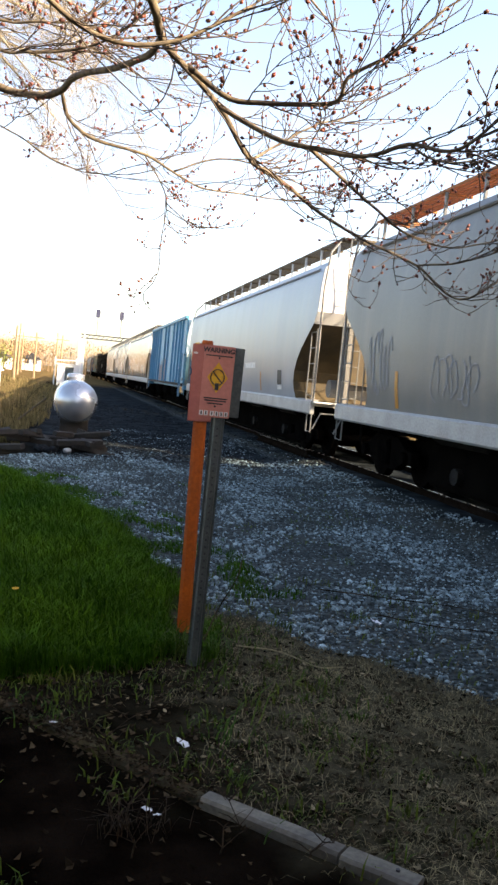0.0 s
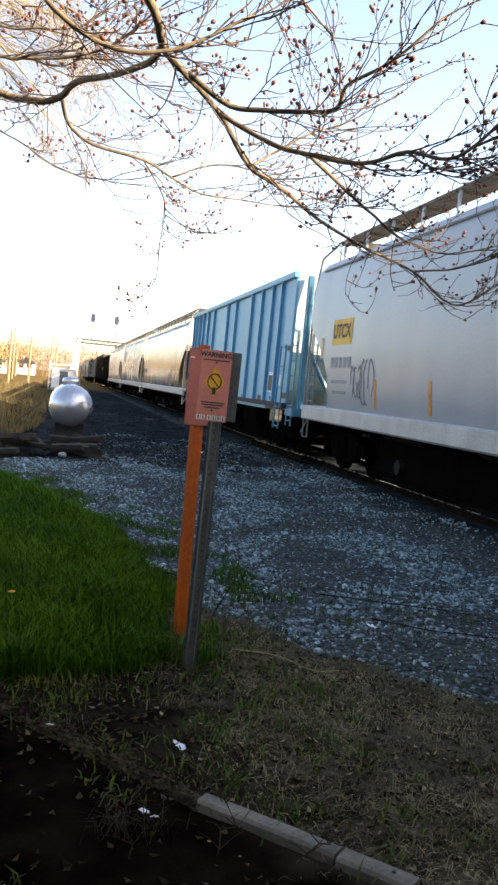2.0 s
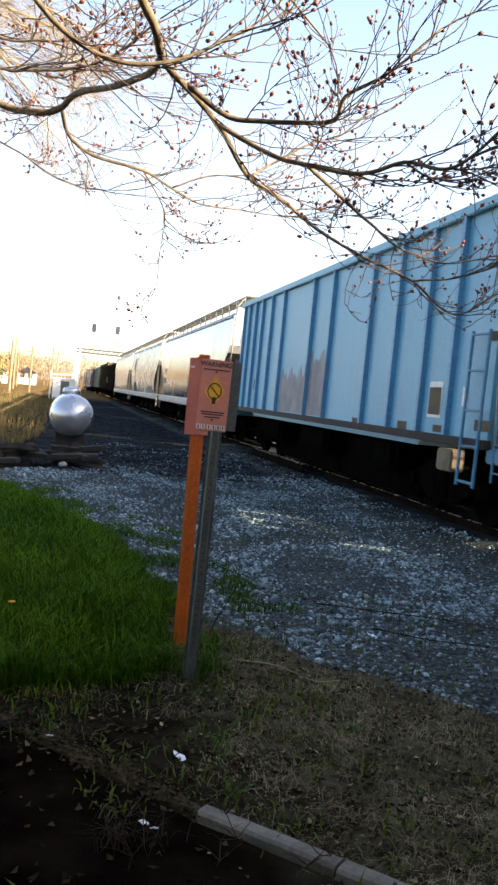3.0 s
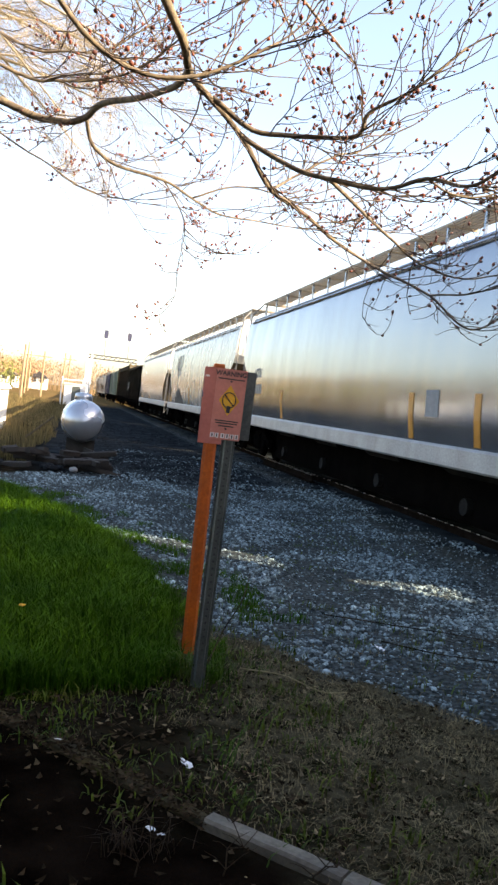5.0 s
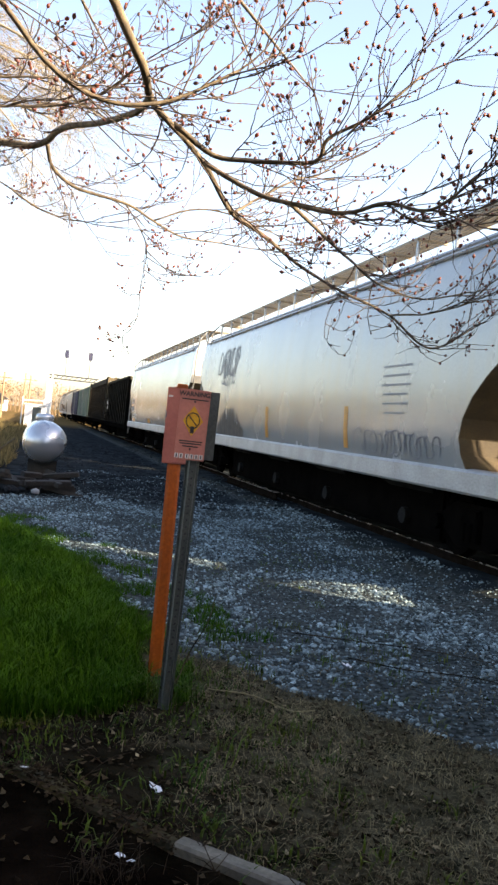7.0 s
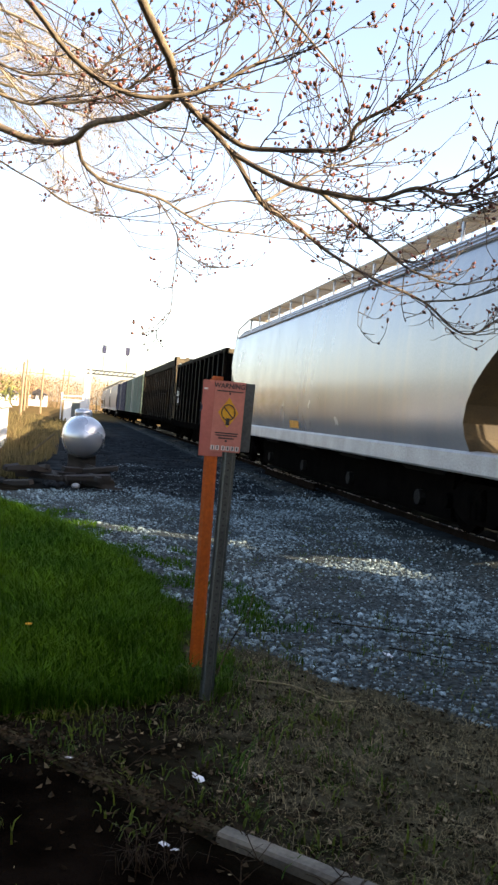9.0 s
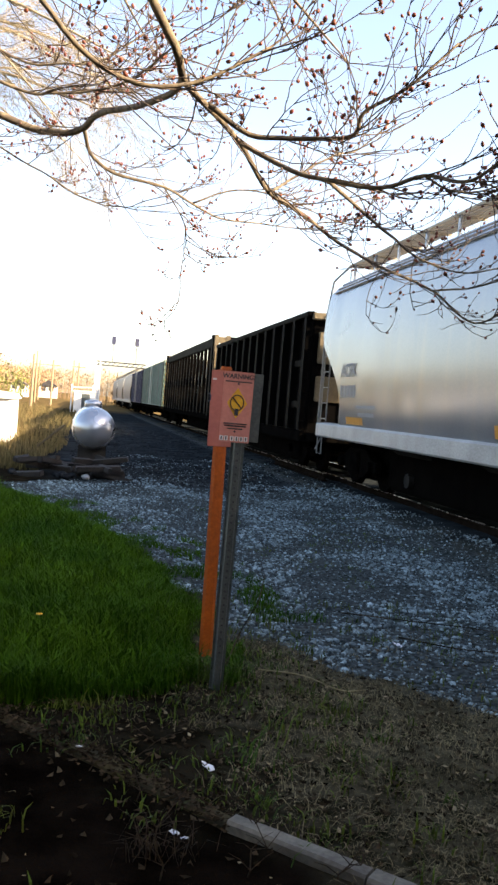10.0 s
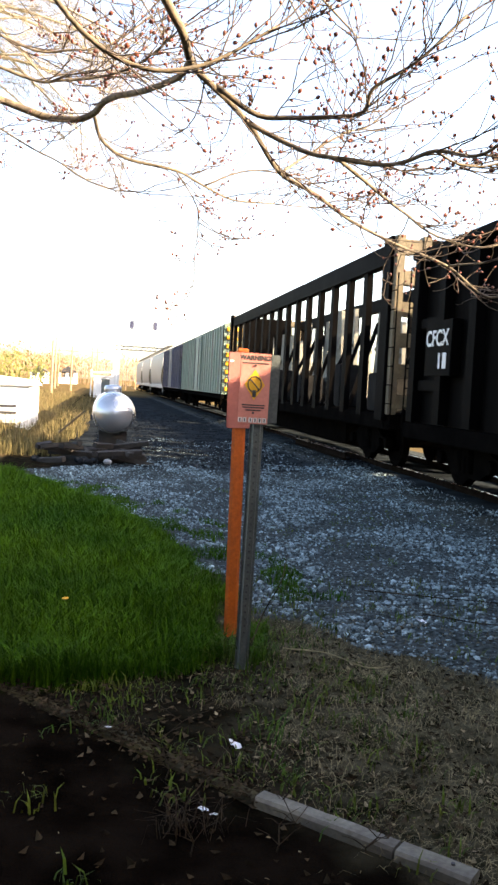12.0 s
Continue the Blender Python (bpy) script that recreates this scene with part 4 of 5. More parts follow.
def gondola_black(length):
    """Black high-sided wood-chip gondola with deep side posts."""
    car = tagged(new("gondola"), "black high-sided gondola car with deep side posts and grime", "freight car", "freight cars of the train")
    half, top = length / 2, 3.78
    for s in (-1, 1):
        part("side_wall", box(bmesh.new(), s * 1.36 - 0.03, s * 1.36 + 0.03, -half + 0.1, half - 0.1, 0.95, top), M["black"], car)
    part("floor", box(bmesh.new(), -1.33, 1.33, -half + 0.1, half - 0.1, 0.95, 1.02), M["black"], car)
    for s in (-1, 1):
        for i in range(13):
            y = -half + 0.25 + (length - 0.5) * i / 12
            prof = [(y - 0.13, 1.0), (y + 0.13, 1.0), (y + 0.1, top - 0.08), (y - 0.1, top - 0.08)]
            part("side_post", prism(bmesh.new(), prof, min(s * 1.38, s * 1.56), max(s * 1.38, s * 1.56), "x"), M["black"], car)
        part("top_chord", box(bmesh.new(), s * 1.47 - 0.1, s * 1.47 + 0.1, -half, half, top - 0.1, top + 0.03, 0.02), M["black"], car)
        part("side_sill", box(bmesh.new(), s * 1.46 - 0.1, s * 1.46 + 0.1, -half, half, 0.72, 0.98, 0.02), M["under"], car)
        for e in (-1, 1):
            for z in (1.6, 2.6):
                part("stiffener", box(bmesh.new(), s * 1.45 - 0.05, s * 1.45 + 0.05, e * (half - 0.85) - 0.45, e * (half - 0.85) + 0.45, z - 0.09, z + 0.09, 0.02), M["black"], car)
    for e in (-1, 1):
        part("end_wall", box(bmesh.new(), -1.36, 1.36, e * (half - 0.12) - 0.03, e * (half - 0.12) + 0.03, 0.95, top), M["black"], car)
        # panels and end beam are tan to paint warm sunlight onto black steel
        for z0, z1 in ((2.6, 3.35), (1.7, 2.3)):
            part("end_panel", box(bmesh.new(), -1.25, 1.25, e * (half - 0.04) - 0.05, e * (half - 0.04) + 0.05, z0, z1, 0.02), M["tan"], car, "end panel painted tan for the sun on it")
        part("end_beam", box(bmesh.new(), -1.45, 1.45, e * half - 0.09, e * half + 0.09, top - 0.16, top, 0.02), M["tan"], car)
        for s in (-1, 1):
            bm = bmesh.new()
            ladder(bm, s * 1.5, e * (half - 0.02), 0.75, 3.6, 0.4)
            part("ladder", bm, M["under"], car)
        part("end_sill", box(bmesh.new(), -1.4, 1.4, e * (half + 0.15) - 0.3, e * (half + 0.15) + 0.3, 0.75, 0.95, 0.02), M["under"], car)
    # added box that shuts out the sun below the floor
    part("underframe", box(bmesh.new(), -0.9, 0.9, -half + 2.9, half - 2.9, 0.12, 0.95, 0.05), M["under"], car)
    side_text(car, "CFCX", 0.34, half - 1.3, 2.32, -1.57, "letter_white", "white reporting mark")
    bars("number_bar", car, [0.06], -1.57, half - 1.42, 1.98, M["letter_white"], 0.24)
    bars("number_bar", car, [0.14], -1.57, half - 1.62, 1.98, M["letter_white"], 0.24)
    part("number_plate", box(bmesh.new(), -1.568, -1.40, half - 1.85, half - 0.85, 1.75, 2.6, 0.01), M["black"], car)
    running_gear(car, half, 1.6)
    return car


def rack_car(length):
    """Black open rack car: bulkheads, side stakes and a deep top beam."""
    car = tagged(new("rack_car"), "black open rack car with side stakes and pale slotted bulkheads", "freight car", "freight cars of the train")
    half, top = length / 2, 4.2
    part("deck", box(bmesh.new(), -1.45, 1.45, -half, half, 0.78, 1.06, 0.02), M["under"], car)
    # extra block below the deck, added to hold back sun from beyond
    part("centre_sill", box(bmesh.new(), -0.6, 0.6, -half + 5.4, half - 5.4, 0.15, 0.78, 0.04), M["under"], car)
    for s in (-1, 1):
        prof = [(s * 1.3, top - 0.36), (s * 1.5, top - 0.36), (s * 1.5, top), (s * 1.3, top)]
        part("top_beam", prism(bmesh.new(), prof, -half + 0.3, half - 0.3), M["black"], car)
        for i in range(16):
            y = -half + 0.55 + (length - 1.1) * i / 15
            part("stake", prism(bmesh.new(), [(y - 0.15, 1.0), (y + 0.15, 1.0), (y + 0.12, top - 0.3), (y - 0.12, top - 0.3)], min(s * 1.34, s * 1.46), max(s * 1.34, s * 1.46), "x"), M["black"], car)
    rng = random.Random(17)
    for i in range(15):
        y = -half + 0.55 + (length - 1.1) * (i + 0.5) / 15
        h = rng.uniform(3.05, 3.75)
        bm = bmesh.new()
        prism(bm, [(y - 0.5, 1.06), (y + 0.5, 1.06), (y + rng.uniform(0.12, 0.3), h), (y - rng.uniform(0.12, 0.3), h)], -0.05, 0.05, "x")
        for q in (0.28, 0.62):
            box(bm, -0.09, 0.09, y - 0.4 + 0.2 * q, y + 0.4 - 0.2 * q, 1.06 + (h - 1.06) * q - 0.05, 1.06 + (h - 1.06) * q + 0.05)
        part("centre_panel", bm, M["beam_pale"], car, "pale weathered centre panel")
        part("brace", tube(bmesh.new(), [(-0.9, y - 0.45, 1.05), (0.0, y + 0.35, 2.2 + rng.random())], 0.07, 4), M["black"], car)
    for i in range(5):
        y = -half + 2.0 + (length - 4.0) * i / 4 + rng.uniform(-0.6, 0.6)
        part("load_block", box(bmesh.new(), -0.9, -0.2, y - 0.5, y + 0.5, 1.064, 1.75 + 0.4 * rng.random(), 0.03), M["bay"], car)
    for e in (-1, 1):
        yb = e * half
        for s in (-1, 1):
            for x in (0.93, 1.42):
                part("bulkhead_post", box(bmesh.new(), s * x - 0.08, s * x + 0.08, yb - 0.12, yb + 0.12, 1.064, top + 0.1, 0.01), M["tan"], car, "pale bulkhead post")
            for i in range(6):
                z = 1.3 + 0.56 * i
                part("bulkhead_slat", box(bmesh.new(), min(s * 1.01, s * 1.34), max(s * 1.01, s * 1.34), yb - 0.1, yb + 0.1, z - 0.13, z + 0.13, 0.01), M["tan"], car, "pale bulkhead slat")
        part("bulkhead_plate", box(bmesh.new(), -0.85, 0.85, yb - 0.05, yb + 0.05, 1.064, top + 0.06, 0.01), M["black"], car)
        part("bulkhead_side", box(bmesh.new(), -1.56, -1.48, e * (half - 0.25) - 0.22, e * (half - 0.25) + 0.22, 0.95, top + 0.1, 0.01), M["black"], car)
        bm = bmesh.new()
        ladder(bm, -1.5, e * (half + 0.1), 0.8, 3.6, 0.36)
        part("ladder", bm, M["under"], car)
    running_gear(car, half, 2.2)
    return car


def boxcar(length, paint, label):
    car = tagged(new("boxcar"), label, "freight car", "freight cars of the train")
    half, top = length / 2, 4.3
    prof = [(-1.5, 1.05), (1.5, 1.05), (1.5, top - 0.2), (0.9, top), (0, top + 0.06), (-0.9, top), (-1.5, top - 0.2)]
    part("body", prism(bmesh.new(), prof, -half, half), M[paint], car)
    for s in (-1, 1):
        for i in range(22):
            y = -half + 0.2 + (length - 0.4) * i / 21
            if abs(y) > 1.6:
                part("rib", box(bmesh.new(), s * 1.52 - 0.03, s * 1.52 + 0.03, y - 0.05, y + 0.05, 1.1, top - 0.25), M[paint], car)
        door = part("door", box(bmesh.new(), s * 1.55 - 0.04, s * 1.55 + 0.04, -1.5, 1.5, 1.1, top - 0.3, 0.01), M[paint], car)
        for y in (-0.9, 0.9):
            part("door_bar", tube(bmesh.new(), [(s * 1.62, y, 1.15), (s * 1.62, y, top - 0.4)], 0.025, 5), M["galv"], door)
        part("side_sill", box(bmesh.new(), s * 1.45 - 0.08, s * 1.45 + 0.08, -half, half, 0.85, 1.06, 0.01), M["under"], car)
    for e in (-1, 1):
        for i in range(8):
            # green car's ends are yellow, low sunlight given as paint
            part("end_corrugation", box(bmesh.new(), -1.4, 1.4, e * (half + 0.03) - 0.04, e * (half + 0.03) + 0.04, 1.2 + 0.37 * i, 1.38 + 0.37 * i, 0.02), M["yellow"] if paint == "green" else M[paint], car)
        bm = bmesh.new()
        ladder(bm, -1.35, e * (half + 0.12), 1.0, 4.1, 0.4, "x")
        part("ladder", bm, M["under"], car)
    running_gear(car, half, 1.9)
    return car


CARS = []


def make_train():
    """Each car with the place of its middle along the train."""
    def add(car, start, end):
        CARS.append((car, (start + end) / 2))

    h = 19.1
    a = covered_hopper(h, "paint_grey", "pale grey covered hopper car with roof walkway coloured sunlit orange and scrawls", "sunlit_grating")
    for y in (6.6, 2.6, -1.4):
        mark(a, hopper_side(1.6), y - 0.06, y + 0.06, 1.27, 1.85, "amber")
    scribble(a, 0, 7.4, 2.0, 1.1, 1.1, 7, "letter_grey", 4)
    scribble(a, 0, 4.6, 1.75, 1.3, 0.7, 7, "letter_grey", 5, 0.014)
    add(a, -3.5, 15.6)
    lead = copy_thing(a, pose(0, 0, 0))
    for w in [c for b in lead.children for c in b.children if c.name.startswith("wheelset")]:
        WHEELSETS.append((w, w.location.y))
    add(lead, -24.1, -5.0)

    b = covered_hopper(h, "paint_light", "light grey covered hopper car with yellow company panel", "tan")
    half = h / 2
    mark(b, hopper_side(3.1), half - 2.85, half - 1.75, 2.44, 2.92, "yellow", "company_panel", "yellow panel with black letters")
    side_text(b, "UTCX", 0.36, half - 2.3, 2.68, hopper_side(2.69) - 0.014, "letter", "black reporting mark")
    bars("number_bar", b, [0.15], hopper_side(2.1), half - 1.85, 2.1, M["letter_grey"], 0.2)
    for i in range(4):
        bars("number_bar", b, [0.15], hopper_side(2.1), half - 2.1 - 0.25 * i, 2.1, M["letter_grey"], 0.2)
    bars("data_line", b, [0.9, 0.8], hopper_side(1.72), half - 2.3, 1.74, M["letter_grey"], 0.06, 0.2)
    scribble(b, 0, half - 3.5, 1.75, 1.1, 0.8, 6, "graffiti", 8)
    mark(b, hopper_side(2.45), half - 1.2, half - 1.08, 2.2, 2.6, "amber")
    for y in (half - 4.2, 3.2, 0.4, -4.6):
        mark(b, hopper_side(1.55), y - 0.05, y + 0.05, 1.3, 1.8, "amber")
    mark(b, hopper_side(1.6), -6.85, -6.45, 1.5, 1.85, "letter", "data_panel", "black data panel")
    mark(b, hopper_side(1.4), -6.85, -6.45, 1.38, 1.48, "letter_white", "data_panel", "white data panel")
    mark(b, hopper_side(1.95), -3.9, -2.6, 1.9, 2.05, "letter_white", "placard")
    add(b, 17.28, 36.4)

    add(gondola_blue(15.4), 37.75, 53.2)

    d = covered_hopper(h, "paint_silver", "shiny silver covered hopper car reflecting sky and ground", "grating", 2)
    side_text(d, "ACFX", 0.36, half - 2.55, 2.42, hopper_side(2.42) - 0.01, "letter_grey", "grey reporting mark")
    for i in range(5):
        bars("number_bar", d, [0.15], hopper_side(1.98), half - 2.05 - 0.25 * i, 1.98, M["letter_grey"], 0.26)
    mark(d, hopper_side(2.0), half - 1.75, half - 1.5, 1.35, 2.3, "amber")
    for y in (-half + 3.0, -half + 5.2, 4.0):
        mark(d, hopper_side(1.6), y - 0.09, y + 0.09, 1.25, 1.95, "amber")
    mark(d, hopper_side(1.85), -half + 4.2, -half + 4.65, 1.6, 2.0, "letter_grey", "data_panel", "grey data panel")
    add(d, 54.85, 73.95)

    e = covered_hopper(h, "paint_dull", "weathered silver covered hopper car with sprayed scrawl and painted dark reflection", "grating", 2)
    scribble(e, 0, half - 4.0, 3.25, 2.3, 0.75, 13, "graffiti", 21, 0.028)
    scribble(e, 0, half - 4.3, 2.75, 1.5, 0.35, 5, "graffiti", 22, 0.02)
    # dark reflection above the sill, painted as streaks that form a hump
    for i in range(44):
        y = half - 6.2 + 0.07 * i
        rise = 0.15 + 0.65 * math.sin(math.pi * (i + 0.5) / 44) ** 0.6 * random.uniform(0.35, 1.0)
        mark(e, hopper_side(1.5), y - 0.02 - 0.02 * random.random(), y + 0.02 + 0.02 * random.random(), 1.22, 1.22 + rise, "reflected_dark", "soot_streak")
    scribble(e, 0, -half + 3.6, 1.45, 3.0, 0.42, 14, "graffiti", 23, 0.014)
    for y in (half - 8.5, 1.0, -4.0):
        mark(e, hopper_side(1.7), y - 0.09, y + 0.09, 1.3, 2.0, "amber")
    bars("data_line", e, [1.0, 0.9, 1.0, 0.8, 0.9, 0.7], hopper_side(2.3), -half + 3.6, 2.6, M["letter_grey"], 0.03, 0.14)
    add(e, 75.3, 94.4)

    f = covered_hopper(h, "paint_white", "clean pale silver covered hopper car with triple roof ribs", "grating", 3)
    side_text(f, "ACFX", 0.36, half - 2.15, 2.3, hopper_side(2.3) - 0.012, "letter_grey", "grey reporting mark")
    for i in range(5):
        bars("number_bar", f, [0.12], hopper_side(1.9), half - 1.72 - 0.2 * i, 1.9, M["letter_grey"], 0.24)
    mark(f, hopper_side(1.33), half - 3.0, half - 2.0, 1.26, 1.4, "amber", "warning_strip", "orange strip")
    mark(f, hopper_side(1.36), half - 9.0, half - 8.2, 1.28, 1.45, "amber", "warning_strip", "orange strip")
    bars("data_line", f, [1.1, 0.9], hopper_side(1.55), half - 3.2, 1.6, M["letter_grey"], 0.07, 0.14)
    add(f, 95.9, 115.0)

    add(gondola_black(14.0), 116.2, 130.2)
    add(rack_car(19.7), 131.3, 151.0)
    add(boxcar(19.2, "green", "faded green boxcar with corrugated end painted sunlit yellow"), 153.0, 172.2)
    add(boxcar(15.8, "navy", "dark navy boxcar with ribbed steel sides"), 173.6, 189.4)
    k = covered_hopper(h, "paint_grey", "pale grey covered hopper car far down the line")
    add(k, 190.8, 209.9)
    for i in (1, 2):
        add(copy_thing(k, pose(0, 0, 0)), 190.8 + 20.6 * i, 209.9 + 20.6 * i)


make_train()


# ---- marker signs ----
def build_signs():
    post = tagged(new("warning_sign"), "faded pink cable warning sign on a galvanised steel post", "sign")
    post.matrix_basis = pose(0.818, 5.0, 0.137, 0.3, 0.6, -4) @ Matrix.Scale(0.92, 4)
    bm = bmesh.new()
    prism(bm, [(-0.045, 0.012), (-0.03, 0.012), (-0.02, -0.018), (0.02, -0.018), (0.03, 0.012), (0.045, 0.012), (0.045, 0.016), (0.026, 0.016), (0.017, -0.014), (-0.017, -0.014), (-0.026, 0.016), (-0.045, 0.016)], -0.35, 1.9)
    for v in bm.verts:
        v.co = (v.co.x, v.co.z, v.co.y)
    bmesh.ops.recalc_face_normals(bm, faces=bm.faces[:])
    steel = part("post", bm, M["galv"], post, "galvanised steel channel post")
    bm = bmesh.new()
    for i in range(30):
        box(bm, -0.006, 0.006, -0.0195, -0.0175, 0.1 + 0.045 * i, 0.112 + 0.045 * i)
    tagged(part("bolt_holes", bm, M["dark"], steel), kind="stuff")
    front = part("front_plate", box(bmesh.new(), -0.132, 0.064, -0.032, -0.026, 1.482, 1.936, 0.003), M["pink"], post, "faded pink plastic plate")
    back = part("rear_plate", box(bmesh.new(), -0.09, 0.132, 0.026, 0.032, 1.49, 1.935, 0.003), M["galv"], post, "bare grey back of a plate")
    y = -0.0335
    lettering("heading", "WARNING!", 0.041, pose(-0.034, y, 1.905, 90), M["letter"], front, "black heading")
    for z, w in ((1.872, 0.17), (1.603, 0.15), (1.588, 0.14), (1.57, 0.1)):
        bm = box(bmesh.new(), -0.034 - w / 2, -0.034 + w / 2, y - 0.0005, y + 0.001, z - 0.004, z + 0.004)
        part("text_bar", bm, M["letter"], front)
    bm = bmesh.new()
    v = [bm.verts.new((-0.034 + a * 0.066, y, 1.735 + b * 0.098)) for a, b in ((0, -1), (1, 0), (0, 1), (-1, 0))]
    bm.faces.new(v)
    part("diamond", bm, M["yellow"], front, "yellow diamond")
    bm = bmesh.new()
    ring = [(-0.034 + 0.043 * math.cos(q * 0.3142), y - 0.002, 1.737 + 0.05 * math.sin(q * 0.3142)) for q in range(21)]
    tube(bm, ring, 0.0035, 4)
    tube(bm, [(-0.066, y - 0.002, 1.772), (-0.002, y - 0.002, 1.702)], 0.0035, 4)
    box(bm, -0.046, -0.022, y - 0.002, y, 1.655, 1.70)
    part("symbol", bm, M["letter"], front, "struck-out circle symbol")
    for z in (1.858, 1.553):
        bm = tube(bmesh.new(), [(-0.034, y - 0.006, z), (-0.034, y, z)], 0.007, 8)
        part("bolt", bm, M["dark"], front)
    for i in range(6):
        x = -0.116 + 0.03 * i + (0.008 if i > 1 else 0)
        part("number_tag", box(bmesh.new(), x - 0.012, x + 0.012, y - 0.001, y, 1.492, 1.522), M["letter_white"], front, "white number tag")
        part("number_bar", box(bmesh.new(), x - 0.004, x + 0.004, y - 0.002, y - 0.001, 1.496, 1.518), M["letter"], front)

    marker = tagged(new("marker_post"), "orange plastic marker post with a faded red plate", "sign")
    marker.matrix_basis = pose(0.84, 5.62, 0.0, 0.3, -0.6, 2)
    bm = bmesh.new()
    prism(bm, [(-0.045, 0.0), (-0.025, -0.012), (0.025, -0.012), (0.045, 0.0), (0.025, -0.004), (-0.025, -0.004)], -0.1, 1.95)
    for v in bm.verts:
        v.co = (v.co.x, v.co.z, v.co.y)
    bmesh.ops.recalc_face_normals(bm, faces=bm.faces[:])
    part("post", bm, M["orange"], marker, "flat orange plastic post")
    part("cap", box(bmesh.new(), -0.03, 0.045, -0.016, 0.01, 1.945, 1.972, 0.006), M["orange"], marker, "orange post end above the plate")
    plate = part("plate", box(bmesh.new(), -0.09, 0.115, -0.022, -0.016, 1.44, 1.945, 0.003), M["pink_dark"], marker, "faded red plastic plate")
    bm = bmesh.new()
    box(bm, -0.082, -0.055, -0.024, -0.022, 1.88, 1.892)
    part("label", bm, M["letter_white"], plate)
    bm = tube(bmesh.new(), [(-0.1, -0.024, 1.79), (-0.088, -0.024, 1.775), (-0.088, -0.024, 1.75), (-0.1, -0.024, 1.735)], 0.004, 4)
    part("blue_mark", bm, M["navy"], plate)


build_signs()


# ---- gas tank and scrap ----
def build_tank():
    tank = tagged(new("gas_tank"), "silver horizontal gas tank on dark timber supports", "tank")
    tank.matrix_basis = pose(0.17, 19.9, 0.98, 0, 0, 0.5)
    bm = bmesh.new()
    prof = [(-1.55, 0.001), (-1.53, 0.14), (-1.46, 0.28), (-1.34, 0.39), (-1.2, 0.45), (-1.05, 0.47), (1.05, 0.47), (1.2, 0.45), (1.34, 0.39), (1.46, 0.28), (1.53, 0.14), (1.55, 0.001)]
    lathe(bm, prof, seg=40)
    for v in bm.verts:
        v.co = (v.co.y, v.co.x, v.co.z)
    bmesh.ops.recalc_face_normals(bm, faces=bm.faces[:])
    part("shell", bm, M["tank"], tank, smooth=True)
    bm = bmesh.new()
    tube(bm, [(-0.02, 0, 0.44), (-0.02, 0, 0.56), (-0.02, 0, 0.60), (-0.02, 0, 0.62)], [0.2, 0.2, 0.17, 0.06], 20)
    part("valve_dome", bm, M["tank"], tank, smooth=True)
    for y in (-0.9, 0.9):
        leg = bmesh.new()
        box(leg, -0.3, 0.3, y - 0.12, y + 0.12, -1.0, -0.36, 0.02)
        part("support", leg, M["rubble"], tank, "dark timber support")
    rng = random.Random(5)
    for i in range(30):
        l, x, y = rng.uniform(0.35, 1.1), rng.uniform(-1.3, 0.6), rng.uniform(17.2, 18.9)
        bm = box(bmesh.new(), -l / 2, l / 2, -0.06, 0.06, -0.05, 0.05, 0.01)
        ob = tagged(mesh_ob("scrap_timber", bm, M["rubble"]), "old dark timber lying in a scrap heap", "timber", "scrap heap")
        ob.matrix_basis = pose(x, y, height(x, y) + 0.06 + 0.09 * (i % 4), rng.uniform(-20, 20), rng.uniform(-12, 12), rng.uniform(-80, 80))
    for i in range(7):
        bm = bmesh.new()
        bmesh.ops.create_icosphere(bm, subdivisions=2, radius=0.09)
        for v in bm.verts:
            v.co *= 1 + 0.35 * noise.noise(v.co * 9 + Vector((i, 0, 0)))
            v.co.z *= 0.7
        x, y = rng.uniform(-1.7, 0.2), rng.uniform(16.8, 17.6)
        ob = tagged(mesh_ob("rock", bm, M["sill_white"] if i == 1 else M["stone_dark"]), "pale rock by the scrap heap" if i == 1 else "dark grey rock by the scrap heap", "rock", "rocks by the scrap heap")
        ob.matrix_basis = pose(x, y, height(x, y) + 0.07, 0, 0, 50 * i)
    rod = tube(bmesh.new(), [(-1.0, 18.9, 0.5), (-0.45, 19.1, 1.0)], 0.022, 6)
    tagged(mesh_ob("rusty_pipe", rod, M["end_brown"]), "rusty pipe leaning against the bank", "pipe")


build_tank()


